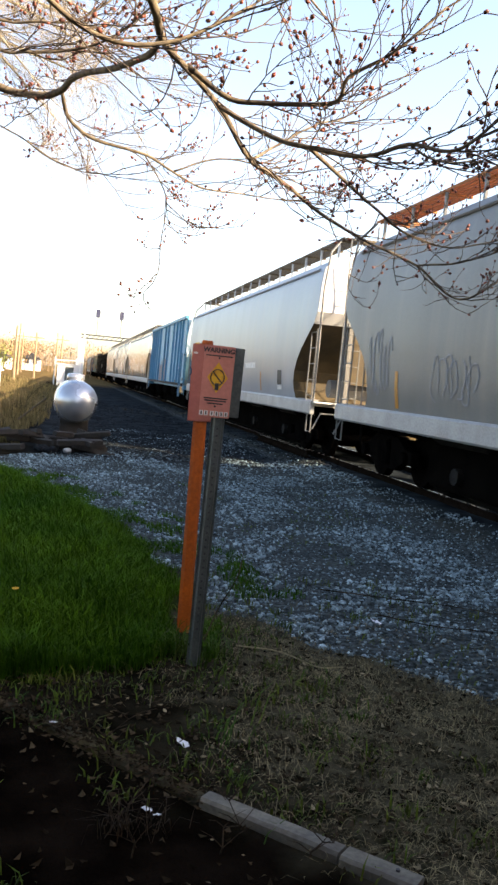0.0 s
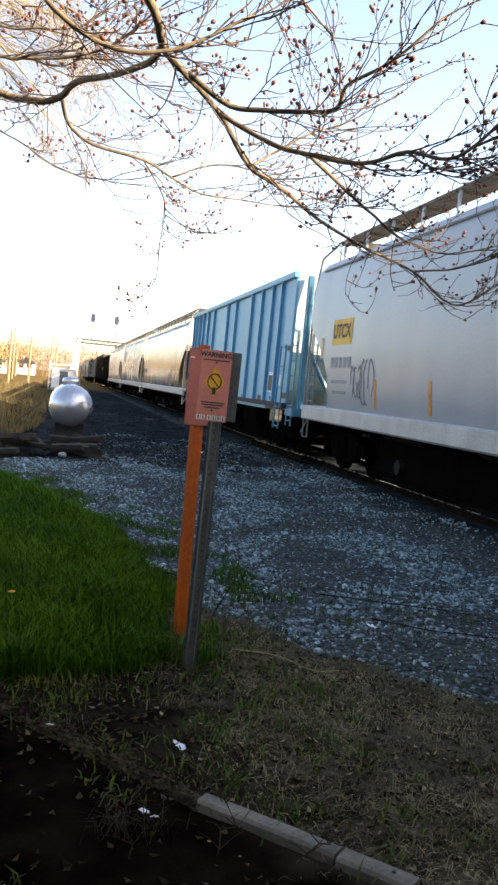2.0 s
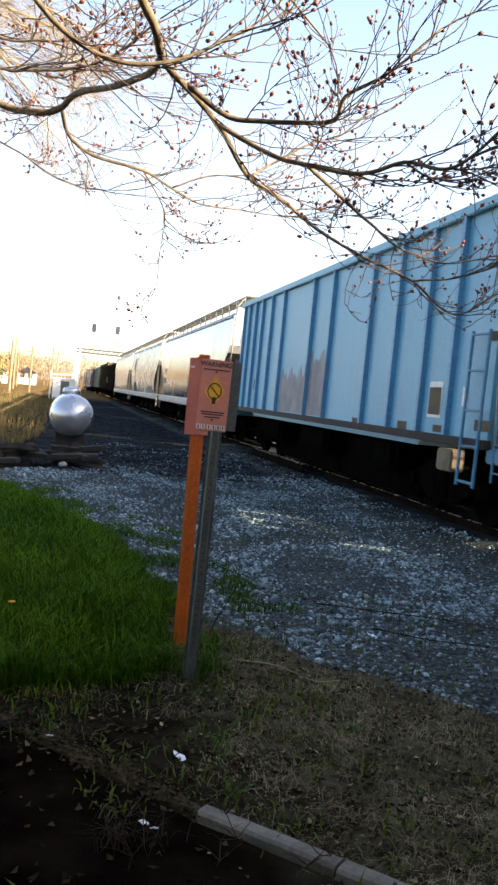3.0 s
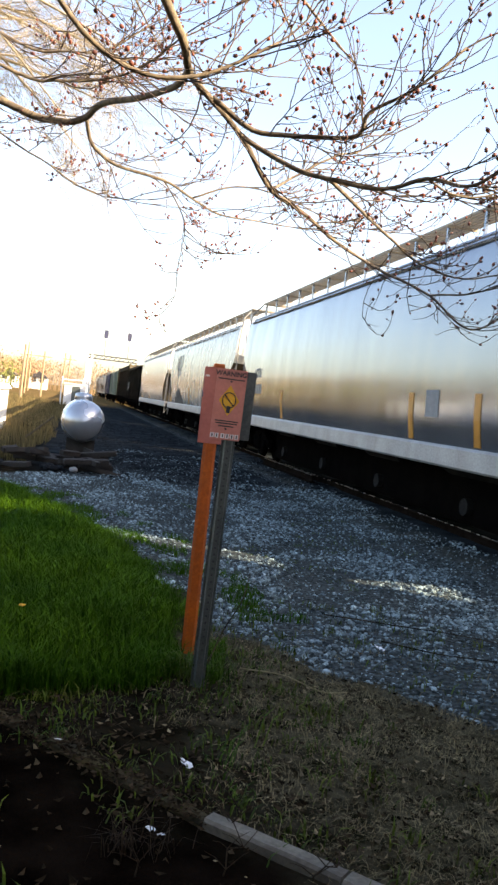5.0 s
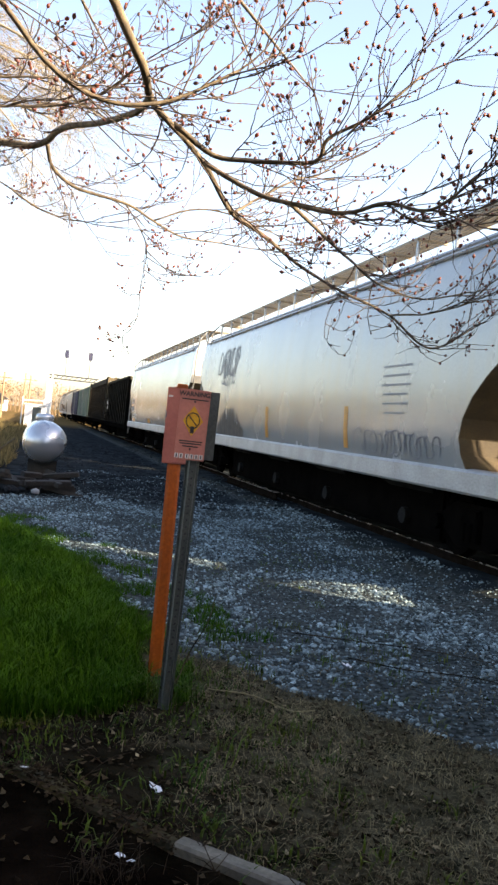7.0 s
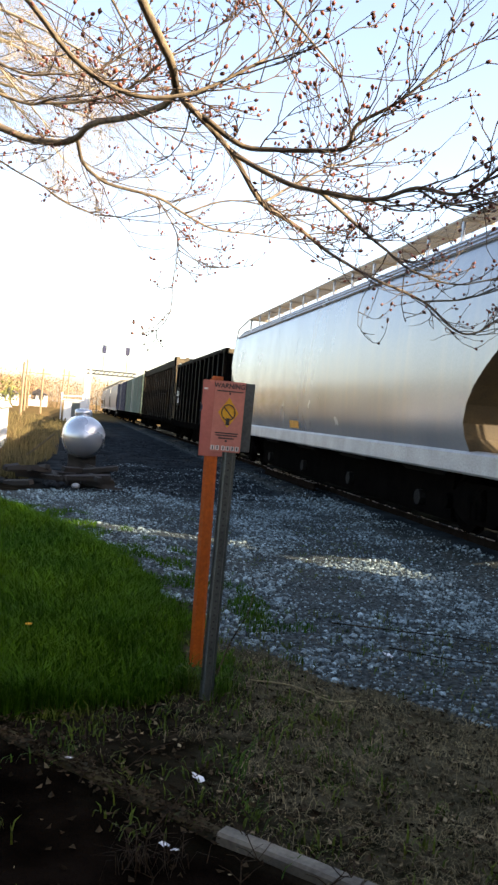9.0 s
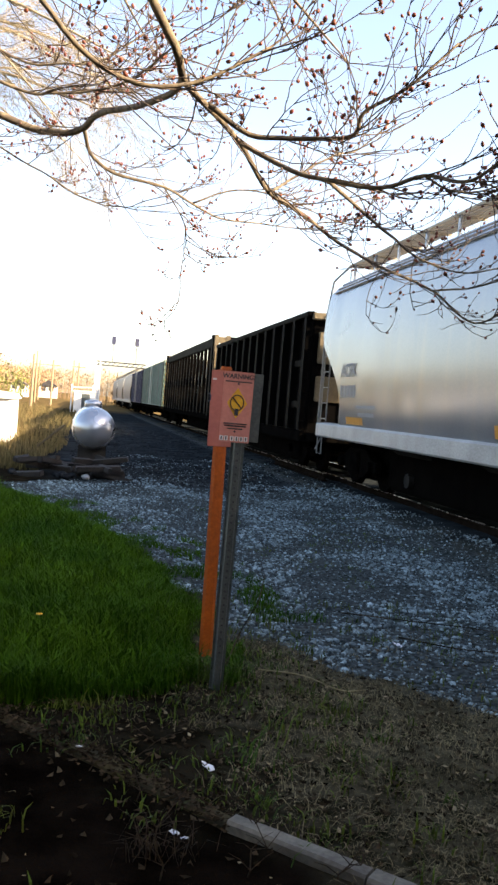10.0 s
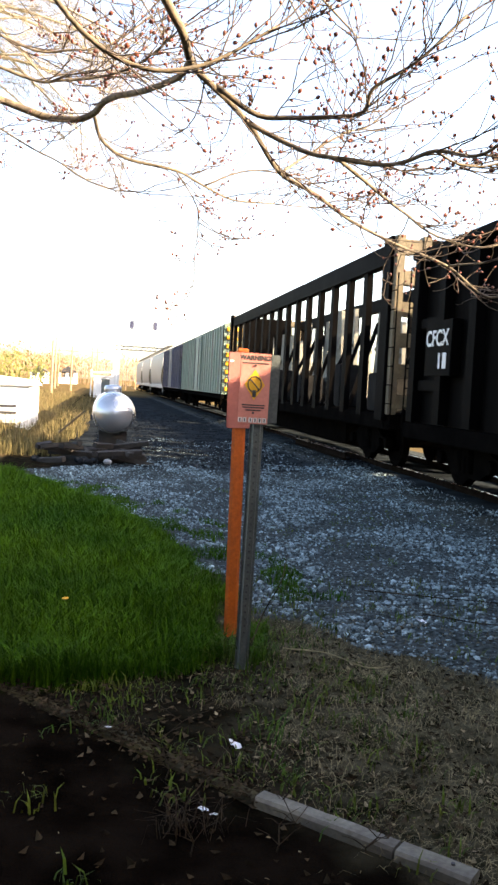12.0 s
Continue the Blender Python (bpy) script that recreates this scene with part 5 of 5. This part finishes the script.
# ---- foreground: timber edging and litter ----
def build_foreground():
    ends = [Vector(p) for p in ((-0.62, 4.8), (-0.02, 4.14), (0.62, 3.36), (1.07, 2.93), (1.285, 2.72))]
    for i, (a, b) in enumerate(zip(ends, ends[1:])):
        mid, d = (a + b) / 2, b - a
        bm = bmesh.new()
        wide = 0.05 if i == 3 else 0.043
        n = 10
        rings = []
        for k in range(n + 1):
            x = (d.length - 0.012) * (k / n - 0.5)
            wob = Vector((0, 0.004 * noise.noise((x * 6, i, 0)), 0.006 * noise.noise((x * 5, i, 3))))
            rings.append([bm.verts.new(Vector((x, yy, zz)) + wob) for yy, zz in ((-wide, -0.09), (-wide, 0.018), (-wide + 0.012, 0.03), (wide - 0.012, 0.03), (wide, 0.018), (wide, -0.09))])
        for r0, r1 in zip(rings, rings[1:]):
            for q in range(6):
                bm.faces.new((r0[q], r0[(q + 1) % 6], r1[(q + 1) % 6], r1[q]))
        bm.faces.new(rings[0])
        bm.faces.new(rings[-1][::-1])
        bmesh.ops.recalc_face_normals(bm, faces=bm.faces[:])
        old = i < 2
        ob = tagged(mesh_ob("landscape_timber", bm, M["moss" if old else "wood"]), "rotten mossy timber edging sunk under leaves" if old else "weathered grey timber edging half sunk in soil", "timber", "timber edging")
        sink = -0.012 if i == 0 else -0.004 if i == 1 else 0.012
        ob.matrix_basis = pose(mid.x, mid.y, height(mid.x, mid.y) + sink, 0, 0, math.degrees(math.atan2(d.y, d.x)))
        if i == 3:
            part("bolt", tube(bmesh.new(), [(0.06, 0.005, 0.025), (0.06, 0.005, 0.036)], 0.008, 8), M["dark"], ob, "dark spike head")
    rng = random.Random(2)
    for x, y, s in ((0.60, 3.88, 0.024), (0.01, 4.07, 0.013), (0.38, 3.29, 0.015), (0.42, 3.25, 0.012), (2.36, 6.0, 0.03)):
        bm = bmesh.new()
        bmesh.ops.create_grid(bm, x_segments=4, y_segments=3, size=s)
        for v in bm.verts:
            v.co.z += s * 0.7 * rng.random()
            v.co.x *= 1.2
        bmesh.ops.solidify(bm, geom=bm.faces[:], thickness=0.001)
        ob = tagged(mesh_ob("plastic_scrap", bm, M["litter"]), "crumpled scrap of white plastic on the soil", "litter", "litter on the soil")
        ob.matrix_basis = pose(x, y, height(x, y) + (0.045 if x == 0.01 else 0.012), 10, 15, rng.uniform(0, 180))
    for x, y, h in ((0.25, 3.6, 0.35), (0.3, 3.0, 0.4), (0.72, 3.3, 0.3), (0.05, 3.9, 0.28), (0.62, 3.0, 0.25), (0.95, 2.95, 0.18)):
        z = height(x, y)
        sapling = tagged(new("bare_sapling"), "thin bare sapling growing from dark soil", "sapling", "saplings in the foreground")
        sapling.location = (x, y, z)
        stem = [Vector((0.03 * k * rng.uniform(-0.6, 1), 0.02 * k * rng.uniform(-1, 1), -0.02 + h * k / 5)) for k in range(6)]
        part("stem", tube(bmesh.new(), stem, [0.004, 0.0036, 0.003, 0.0026, 0.002, 0.0012], 5), M["twig_dark"], sapling)
        for k in range(1, 6):
            for s in (-1, 1):
                b = stem[k]
                tip = b + Vector((s * rng.uniform(0.05, 0.12), rng.uniform(-0.06, 0.06), rng.uniform(0.03, 0.09)))
                part("branch", tube(bmesh.new(), [b, (b + tip) / 2 + Vector((0, 0, 0.01)), tip], [0.0022, 0.0016, 0.0008], 4), M["twig_dark"], sapling)


build_foreground()


# ---- tree overhead ----
CROWN = {
    "main": [(-1.75, 2.6, 2.3), (-0.9, 2.3, 3.0), (-0.2, 2.4, 3.0), (0.07, 2.5, 2.75), (0.14, 2.65, 2.68), (0.21, 2.75, 2.66), (0.36, 2.9, 2.6), (0.5, 3.0, 2.47), (0.64, 3.1, 2.44), (0.85, 3.3, 2.39), (1.14, 3.6, 2.37), (1.43, 3.7, 2.31), (1.61, 3.75, 2.21), (1.72, 3.75, 2.2), (1.9, 3.8, 2.31)],
    "right": [(0.36, 2.9, 2.6), (0.49, 2.8, 2.51), (0.61, 2.65, 2.44), (0.74, 2.5, 2.4), (0.83, 2.4, 2.42), (0.91, 2.3, 2.39), (0.96, 2.25, 2.42), (1.01, 2.2, 2.48)],
    "upper": [(0.23, 2.77, 2.66), (0.37, 2.75, 2.58), (0.5, 2.7, 2.57), (0.66, 2.6, 2.57), (0.68, 2.55, 2.63), (0.79, 2.5, 2.7), (0.92, 2.45, 2.83)],
    "left": [(0.14, 2.65, 2.69), (0.12, 2.9, 2.72), (0.03, 3.3, 2.8), (-0.11, 3.7, 2.88), (-0.18, 4.0, 2.9), (-0.28, 4.1, 2.9), (-0.48, 4.2, 2.95), (-1.0, 4.0, 3.1), (-1.72, 2.9, 3.4)],
    "low": [(-0.17, 4.0, 2.9), (-0.13, 4.1, 2.82), (-0.01, 4.15, 2.76), (0.22, 4.2, 2.74), (0.37, 4.28, 2.7), (0.53, 4.4, 2.67), (0.76, 4.5, 2.69), (1.02, 4.6, 2.71)],
    "arch": [(-1.75, 2.65, 2.8), (-0.9, 2.42, 3.1), (-0.4, 2.42, 2.85), (-0.17, 2.4, 2.63), (-0.03, 2.4, 2.56), (0.11, 2.4, 2.57), (0.22, 2.4, 2.62), (0.35, 2.4, 2.71)],
    "inner": [(0.61, 2.65, 2.44), (0.8, 2.9, 2.43), (0.99, 3.1, 2.4), (1.21, 3.3, 2.36), (1.45, 3.4, 2.35), (1.72, 3.5, 2.43)],
    "fork": [(1.43, 3.7, 2.31), (1.55, 3.6, 2.32), (1.65, 3.5, 2.35), (1.72, 3.4, 2.39)],
    "spur": [(0.83, 2.4, 2.42), (0.91, 2.4, 2.39), (1.01, 2.4, 2.4), (1.12, 2.4, 2.45)],
    "lower_left": [(-1.75, 2.8, 2.9), (-1.0, 3.9, 3.0), (-0.52, 4.2, 2.81), (-0.33, 4.2, 2.73), (-0.2, 4.2, 2.66), (-0.05, 4.3, 2.64), (0.16, 4.3, 2.66)],
    "upper_left": [(-1.75, 2.7, 3.0), (-0.9, 3.1, 2.9), (-0.41, 3.2, 2.77), (-0.27, 3.2, 2.77), (-0.12, 3.2, 2.8), (0.02, 3.1, 2.84), (0.15, 3.0, 2.94)],
    "top_left": [(-1.75, 2.75, 3.4), (-0.9, 3.2, 3.1), (-0.44, 3.4, 2.95), (-0.25, 3.4, 2.95), (-0.1, 3.4, 2.99), (0.05, 3.4, 3.12)],
    "middle": [(0.5, 3.0, 2.47), (0.63, 3.2, 2.59), (0.8, 3.3, 2.72), (0.93, 3.4, 2.79), (1.06, 3.4, 2.92)],
    "back": [(0.37, 4.28, 2.7), (0.6, 4.3, 2.8), (0.86, 4.3, 2.78), (1.15, 4.4, 2.73), (1.39, 4.4, 2.72)],
    "hanging": [(0.22, 4.2, 2.74), (0.31, 4.25, 2.64), (0.35, 4.25, 2.54), (0.34, 4.25, 2.38)],
}
GIRTH = {"lower_left": (0.006, 0.002), "upper_left": (0.008, 0.003), "top_left": (0.007, 0.003), "middle": (0.006, 0.0025), "back": (0.005, 0.002), "main": (0.026, 0.004), "right": (0.009, 0.004), "upper": (0.01, 0.004), "left": (0.010, 0.02), "low": (0.010, 0.003), "arch": (0.010, 0.004), "inner": (0.007, 0.003), "fork": (0.005, 0.0025), "spur": (0.004, 0.002), "hanging": (0.004, 0.002)}


def build_tree():
    rng = random.Random(12)
    tree = tagged(new("maple_tree"), "bare spring tree with arching limbs and red buds", "tree")
    bm = tube(bmesh.new(), spline([(-1.9, 2.7, -0.2), (-1.85, 2.7, 0.9), (-1.75, 2.6, 2.3), (-1.8, 2.7, 3.6), (-1.6, 3.0, 5.2), (-1.7, 3.1, 6.8)], 5), np.linspace(0.2, 0.05, 26).tolist(), 12)
    part("trunk", bm, M["bark"], tree, smooth=True)
    twigs, buds = bmesh.new(), []

    def bud(p, d):
        if rng.random() < 0.75:
            buds.append((p, d, rng.uniform(0.0045, 0.0085)))

    def twig(p, d, length, r, level):
        """A twig that droops, then turns up to its tip, with side shoots."""
        pts, q, v = [p], p.copy(), d.normalized()
        n = 6
        for i in range(n):
            v = (v + Vector((rng.uniform(-0.3, 0.3), rng.uniform(-0.3, 0.3), rng.uniform(-0.2, 0.22) + 0.16 * i / n))).normalized()
            q = q + v * length / n
            pts.append(q.copy())
        tube(twigs, pts, [r * (1 - 0.55 * i / n) for i in range(n + 1)], 4)
        bud(pts[-1], v)
        if level:
            for i in range(1, n + 1):
                if rng.random() < 0.55:
                    s = Vector((rng.uniform(-1, 1), rng.uniform(-1, 1), rng.uniform(-0.35, 0.9)))
                    twig(pts[i], (pts[i] - pts[i - 1]).normalized() * 0.7 + s * 0.7, length * rng.uniform(0.25, 0.55), r * 0.75, level - 1)
        else:
            for i in range(2, n):
                if rng.random() < 0.16:
                    s = Vector((rng.uniform(-1, 1), rng.uniform(-1, 1), rng.uniform(-0.2, 1))).normalized() * 0.02
                    tube(twigs, [pts[i], pts[i] + s], [r * 0.6, r * 0.5], 3)
                    bud(pts[i] + s, s.normalized())

    for name, pts in CROWN.items():
        line = spline(pts, 5)
        a, b = GIRTH[name]
        radii = [a + (b - a) * (i / (len(line) - 1)) ** (0.35 if name == "main" else 1) for i in range(len(line))]
        part("limb", tube(bmesh.new(), [p + Vector((0, 0, 0.004 * noise.noise(p * 9))) for p in line], radii, 8), M["bark"], tree, smooth=True)
        start = 14 if name == "main" else 3
        for i in range(start, len(line) - 1):
            if rng.random() < 0.66:
                d = line[i + 1] - line[i - 1]
                d.normalize()
                s = Vector((rng.uniform(-0.8, 0.8), rng.uniform(-1, 1), rng.uniform(-0.45, 0.8)))
                twig(line[i], d * 0.9 + s * 0.8, rng.uniform(0.16, 0.48), 0.0027, 2 if rng.random() < 0.3 else 1)
        twig(line[-1], line[-1] - line[-2], 0.35, 0.003, 2)
    # higher limbs of the same crown
    for i in range(16):
        p = Vector((-1.7 + 0.4 * rng.random(), 3.0, rng.uniform(3.2, 6.0)))
        tip = Vector((rng.uniform(-0.8, 1.8), rng.uniform(2.6, 6.5), rng.uniform(3.1, 5.4)))
        mid = (p + tip) / 2 + Vector((0, 0, rng.uniform(0.1, 0.6)))
        line = spline([p, mid, tip], 7)
        part("limb", tube(bmesh.new(), line, np.linspace(0.03, 0.004, len(line)).tolist(), 6), M["bark"], tree, smooth=True)
        for k in range(4, len(line)):
            for _ in range(2):
                s = Vector((rng.uniform(-1, 1), rng.uniform(-1, 1), rng.uniform(-0.6, 0.7)))
                twig(line[k], s + (tip - p).normalized() * 0.6, rng.uniform(0.3, 0.6), 0.0032, 2 if rng.random() < 0.3 else 1)
    tagged(part("twigs", twigs, M["twig"], tree, "fine bare twigs"), kind="stuff")
    # buds, small pointed ovals
    V, F = [], []
    for p, d, r in buds:
        a = d.cross(Vector((0.3, 0.5, 0.8))).normalized()
        c = d.cross(a)
        k = len(V)
        V.append(tuple(p - d * r * 0.4))
        for h, w in ((0.5, 0.75), (1.3, 0.8)):
            V += [tuple(p + d * r * h + (math.cos(q * 1.0472) * a + math.sin(q * 1.0472) * c) * r * w) for q in range(6)]
        V.append(tuple(p + d * r * 2.3))
        F += [(k, k + 1 + (q + 1) % 6, k + 1 + q) for q in range(6)]
        F += [(k + 1 + q, k + 1 + (q + 1) % 6, k + 7 + (q + 1) % 6, k + 7 + q) for q in range(6)]
        F += [(k + 7 + q, k + 7 + (q + 1) % 6, k + 13) for q in range(6)]
    ob = raw_mesh("buds", V, F, M["bud"], tree, True)
    tagged(ob, "swollen reddish brown buds", kind="stuff")


build_tree()


def build_pale_tree():
    """A second tree further off, its pale twigs a haze above the field."""
    rng = random.Random(31)
    tree = tagged(new("pale_tree"), "pale bare tree with a haze of fine twigs", "tree")
    part("trunk", tube(bmesh.new(), spline([(-3.6, 9.5, -0.2), (-3.5, 9.5, 2.5), (-3.3, 9.4, 5.0), (-3.2, 9.5, 8.0)], 4), np.linspace(0.22, 0.06, 13).tolist(), 10), M["bark"], tree)
    bm = bmesh.new()

    def shoot(p, d, length, r, level):
        pts, v = [p], d.normalized()
        for i in range(5):
            v = (v + Vector((rng.uniform(-0.25, 0.25), rng.uniform(-0.25, 0.25), rng.uniform(-0.25, 0.2)))).normalized()
            pts.append(pts[-1] + v * length / 5)
        tube(bm, pts, [r * (1 - 0.14 * i) for i in range(6)], 3)
        if level:
            for i in range(1, 6):
                for _ in range(2):
                    shoot(pts[i], v + Vector((rng.uniform(-1, 1), rng.uniform(-1, 1), rng.uniform(-0.9, 0.6))), length * rng.uniform(0.4, 0.65), r * 0.6, level - 1)

    for i in range(9):
        p = Vector((-3.3, 9.4, rng.uniform(3.8, 6.5)))
        tip = Vector((rng.uniform(-0.9, 0.9), rng.uniform(8.5, 11), rng.uniform(4.1, 5.6)))
        line = spline([p, (p + tip) / 2 + Vector((0, 0, 0.4)), tip], 6)
        part("limb", tube(bmesh.new(), line, np.linspace(0.035, 0.006, len(line)).tolist(), 6), M["twig_pale"], tree)
        for k in range(5, len(line)):
            shoot(line[k], (tip - p).normalized() + Vector((0, rng.uniform(-0.5, 0.5), rng.uniform(-0.6, 0.3))), rng.uniform(0.5, 0.9), 0.005, 2)
    tagged(part("twigs", bm, M["twig_pale"], tree, "fine pale twigs"), kind="stuff")


build_pale_tree()


# ---- distance ----
def far_woods(name, rows, material, label, n, hmin, hmax, seed):
    """A belt of bare woods: trunks and a haze of twigs, uneven on top. rows: x0, y0, x1, y1, depth."""
    rng = np.random.default_rng(seed)
    V, F = [], []
    for x0, y0, x1, y1, depth in rows:
        for _ in range(n):
            t = rng.random()
            x, y = x0 + (x1 - x0) * t + depth * rng.normal() * 0.5, y0 + (y1 - y0) * t + depth * rng.normal() * 0.5
            h = hmin + (hmax - hmin) * (0.5 + 0.5 * noise.noise((x * 0.06, y * 0.06, seed))) * (0.75 + 0.35 * rng.random())
            k = len(V)
            w = 0.05 + 0.06 * rng.random()
            V += [(x - w, y, -0.2), (x + w, y, -0.2), (x, y + 0.1, h)]
            F.append((k, k + 1, k + 2))
            m = 80
            z = h * (0.25 + 0.72 * rng.random(m))
            c = np.stack([np.full(m, x), np.full(m, y), z], 1) + rng.normal(size=(m, 3)) * np.array([0.16, 0.16, 0.03]) * h
            p = c[:, None, :] + rng.normal(size=(m, 3, 3)) * (0.05 + 0.13 * rng.random((m, 1, 1))) * np.array([0.8, 0.8, 1.2])
            k = len(V)
            V += [tuple(q) for q in p.reshape(-1, 3).tolist()]
            F += [(k + 3 * q, k + 3 * q + 1, k + 3 * q + 2) for q in range(m)]
    tagged(raw_mesh(name, V, F, material), label, "woods", kind="stuff")


far_woods("bare_woods", [(-60, 210, 60, 240, 14), (-34, 120, -8, 205, 8), (12, 150, 70, 200, 12)], M["woods"], "sunlit orange-brown bare woods along the horizon", 420, 5, 9, 1)
far_woods("spring_trees", [(-26, 90, -9, 125, 5)], M["woods_green"], "yellow-green spring trees beyond the field", 60, 3.5, 6, 2)
far_woods("side_woods", [(-45, -60, -38, 110, 6), (60, -40, 60, 160, 8), (-40, -70, 60, -70, 8)], M["woods"], "bare woods standing round the field", 220, 2.2, 3.8, 3)


def utility_pole(x, y, h, arm=True):
    pole = tagged(new("utility_pole"), "weathered wooden utility pole with crossarm", "pole", "utility poles along the line")
    pole.location = (x, y, height(x, y) - 0.1)
    part("pole", tube(bmesh.new(), [(0, 0, 0), (0, 0, h * 0.5), (0.03, 0, h)], [0.11, 0.1, 0.08], 8), M["pole"], pole)
    if arm:
        part("crossarm", box(bmesh.new(), -0.8, 0.8, -0.06, 0.06, h - 0.6, h - 0.48), M["pole"], pole)
        for a in (-0.7, -0.3, 0.3, 0.7):
            part("insulator", tube(bmesh.new(), [(a, 0, h - 0.48), (a, 0, h - 0.34)], 0.05, 6), M["white"], pole)


for x, y, h, arm in ((-4.2, 70, 4.4, False), (-3.4, 90, 4.8, True), (-5.6, 100, 6.0, False), (-0.9, 105, 5.6, True), (-1.7, 120, 6.4, False), (-6.8, 130, 6.0, True)):
    utility_pole(x, y, h, arm)


def signal_bridge():
    sig = tagged(new("signal_gantry"), "steel cantilever signal gantry over the tracks with two signal heads", "signal")
    sig.location = (0, 120, 0)
    bm = bmesh.new()
    for x in (1.3, 1.9):
        tube(bm, [(x, 0, 0), (x, 0, 6.6)], 0.12, 8)
    for i in range(8):
        tube(bm, [(1.3, 0, 0.8 * i), (1.9, 0, 0.8 * i + 0.7)], 0.05, 5)
    part("mast", bm, M["white"], sig, "pale steel mast")
    bm = bmesh.new()
    for z in (6.0, 6.5):
        tube(bm, [(1.3, 0, z), (8.2, 0, z)], 0.09, 6)
    for i in range(10):
        tube(bm, [(1.5 + 0.66 * i, 0, 6.0), (2.1 + 0.66 * i, 0, 6.5)], 0.05, 5)
    part("walkway", bm, M["dark"], sig)
    for x in (3.55, 6.8):
        part("signal_post", tube(bmesh.new(), [(x, 0, 6.4), (x, 0, 9.2)], 0.06, 6), M["galv"], sig)
        bm = bmesh.new()
        prism(bm, [(x - 0.26, 9.0), (x + 0.26, 9.0), (x + 0.3, 9.5), (x + 0.26, 10.1), (x - 0.26, 10.1), (x - 0.3, 9.5)], -0.12, 0.12)
        part("signal_head", bm, M["navy"], sig, "dark signal head")


signal_bridge()


def bungalow():
    hut = tagged(new("signal_cabin"), "white metal signal cabin with pipes by the line", "cabin")
    hut.location = (0.0, 80, 0)
    part("wall", box(bmesh.new(), -0.95, 0.95, -1.2, 1.2, 0, 1.9, 0.03), M["white"], hut)
    part("roof", box(bmesh.new(), -1.05, 1.05, -1.3, 1.3, 1.9, 2.02, 0.02), M["white"], hut)
    part("door", box(bmesh.new(), -0.25, 0.5, -1.225, -1.2, 0.1, 1.75, 0.01), M["galv"], hut)
    bm = bmesh.new()
    for x in (-1.2, 0.7, 1.3):
        tube(bm, [(x, -0.6, 0), (x, -0.6, 2.6)], 0.06, 6)
    tube(bm, [(-1.2, -0.6, 2.3), (1.3, -0.6, 2.4)], 0.05, 6)
    part("frame", bm, M["white"], hut)
    mast = tagged(mesh_ob("white_mast", tube(bmesh.new(), [(1.33, 100, 0), (1.3, 100, 5.2)], [0.22, 0.16], 8), M["white"]), "tall white steel mast beside the line", "mast")


bungalow()


def white_shed():
    shed = tagged(new("white_shed"), "white weathered metal shed with louvred vents", "shed")
    shed.location = (-4.05, 27.0, 0.2)
    part("wall", box(bmesh.new(), -1.8, 1.8, -1.0, 3.0, -0.3, 1.25, 0.02), M["white"], shed)
    part("roof", prism(bmesh.new(), [(-1.9, 1.2), (1.9, 1.2), (1.75, 1.36), (0, 1.5), (-1.75, 1.36)], -1.1, 3.1), M["white"], shed)
    for z in (0.35, 0.55, 0.0):
        part("louvre", box(bmesh.new(), 0.9, 1.45, -1.03, -0.99, z, z + 0.07), M["dark"], shed)


white_shed()


def far_houses():
    for x, y, s in ((-12.0, 165, 0.6), (-7.5, 185, 0.7)):
        house = tagged(new("house"), "small pale house among the far trees", "house", "far houses")
        house.location = (x, y, 0.6)
        part("wall", box(bmesh.new(), -2.6 * s, 2.6 * s, -2.5, 2.5, -2.2, 3.2 * s), M["white"], house)
        part("roof", prism(bmesh.new(), [(-2.9 * s, 3.1 * s), (2.9 * s, 3.1 * s), (0, 5.0 * s)], -2.8, 2.8), M["dark"], house)
        for a in (-1.3, 1.0):
            win = part("window", box(bmesh.new(), a * s - 0.45, a * s + 0.45, -2.55, -2.49, 1.1, 2.2), M["dark"], house)


far_houses()


# ---- motion ----
def motions():
    """The train rolls towards and past the camera; its wheels turn on the rails."""
    travel = [(0, 0.0), (3, 28.35), (7.7, 74.2), (9.5, 91.9), (10.5, 101.8), (12, 116.5)]
    for car, s in CARS:
        walk(car, [(t, pose(TRACK_X, s - d, RAIL_Z)) for t, d in travel])
    ts = [i / 15 for i in range(181)]
    ds = np.interp(ts, [t for t, _ in travel], [d for _, d in travel])
    for w, y in WHEELSETS:
        walk(w, [(t, pose(0, y, WHEEL_R, math.degrees(d / WHEEL_R))) for t, d in zip(ts, ds)])


motions()
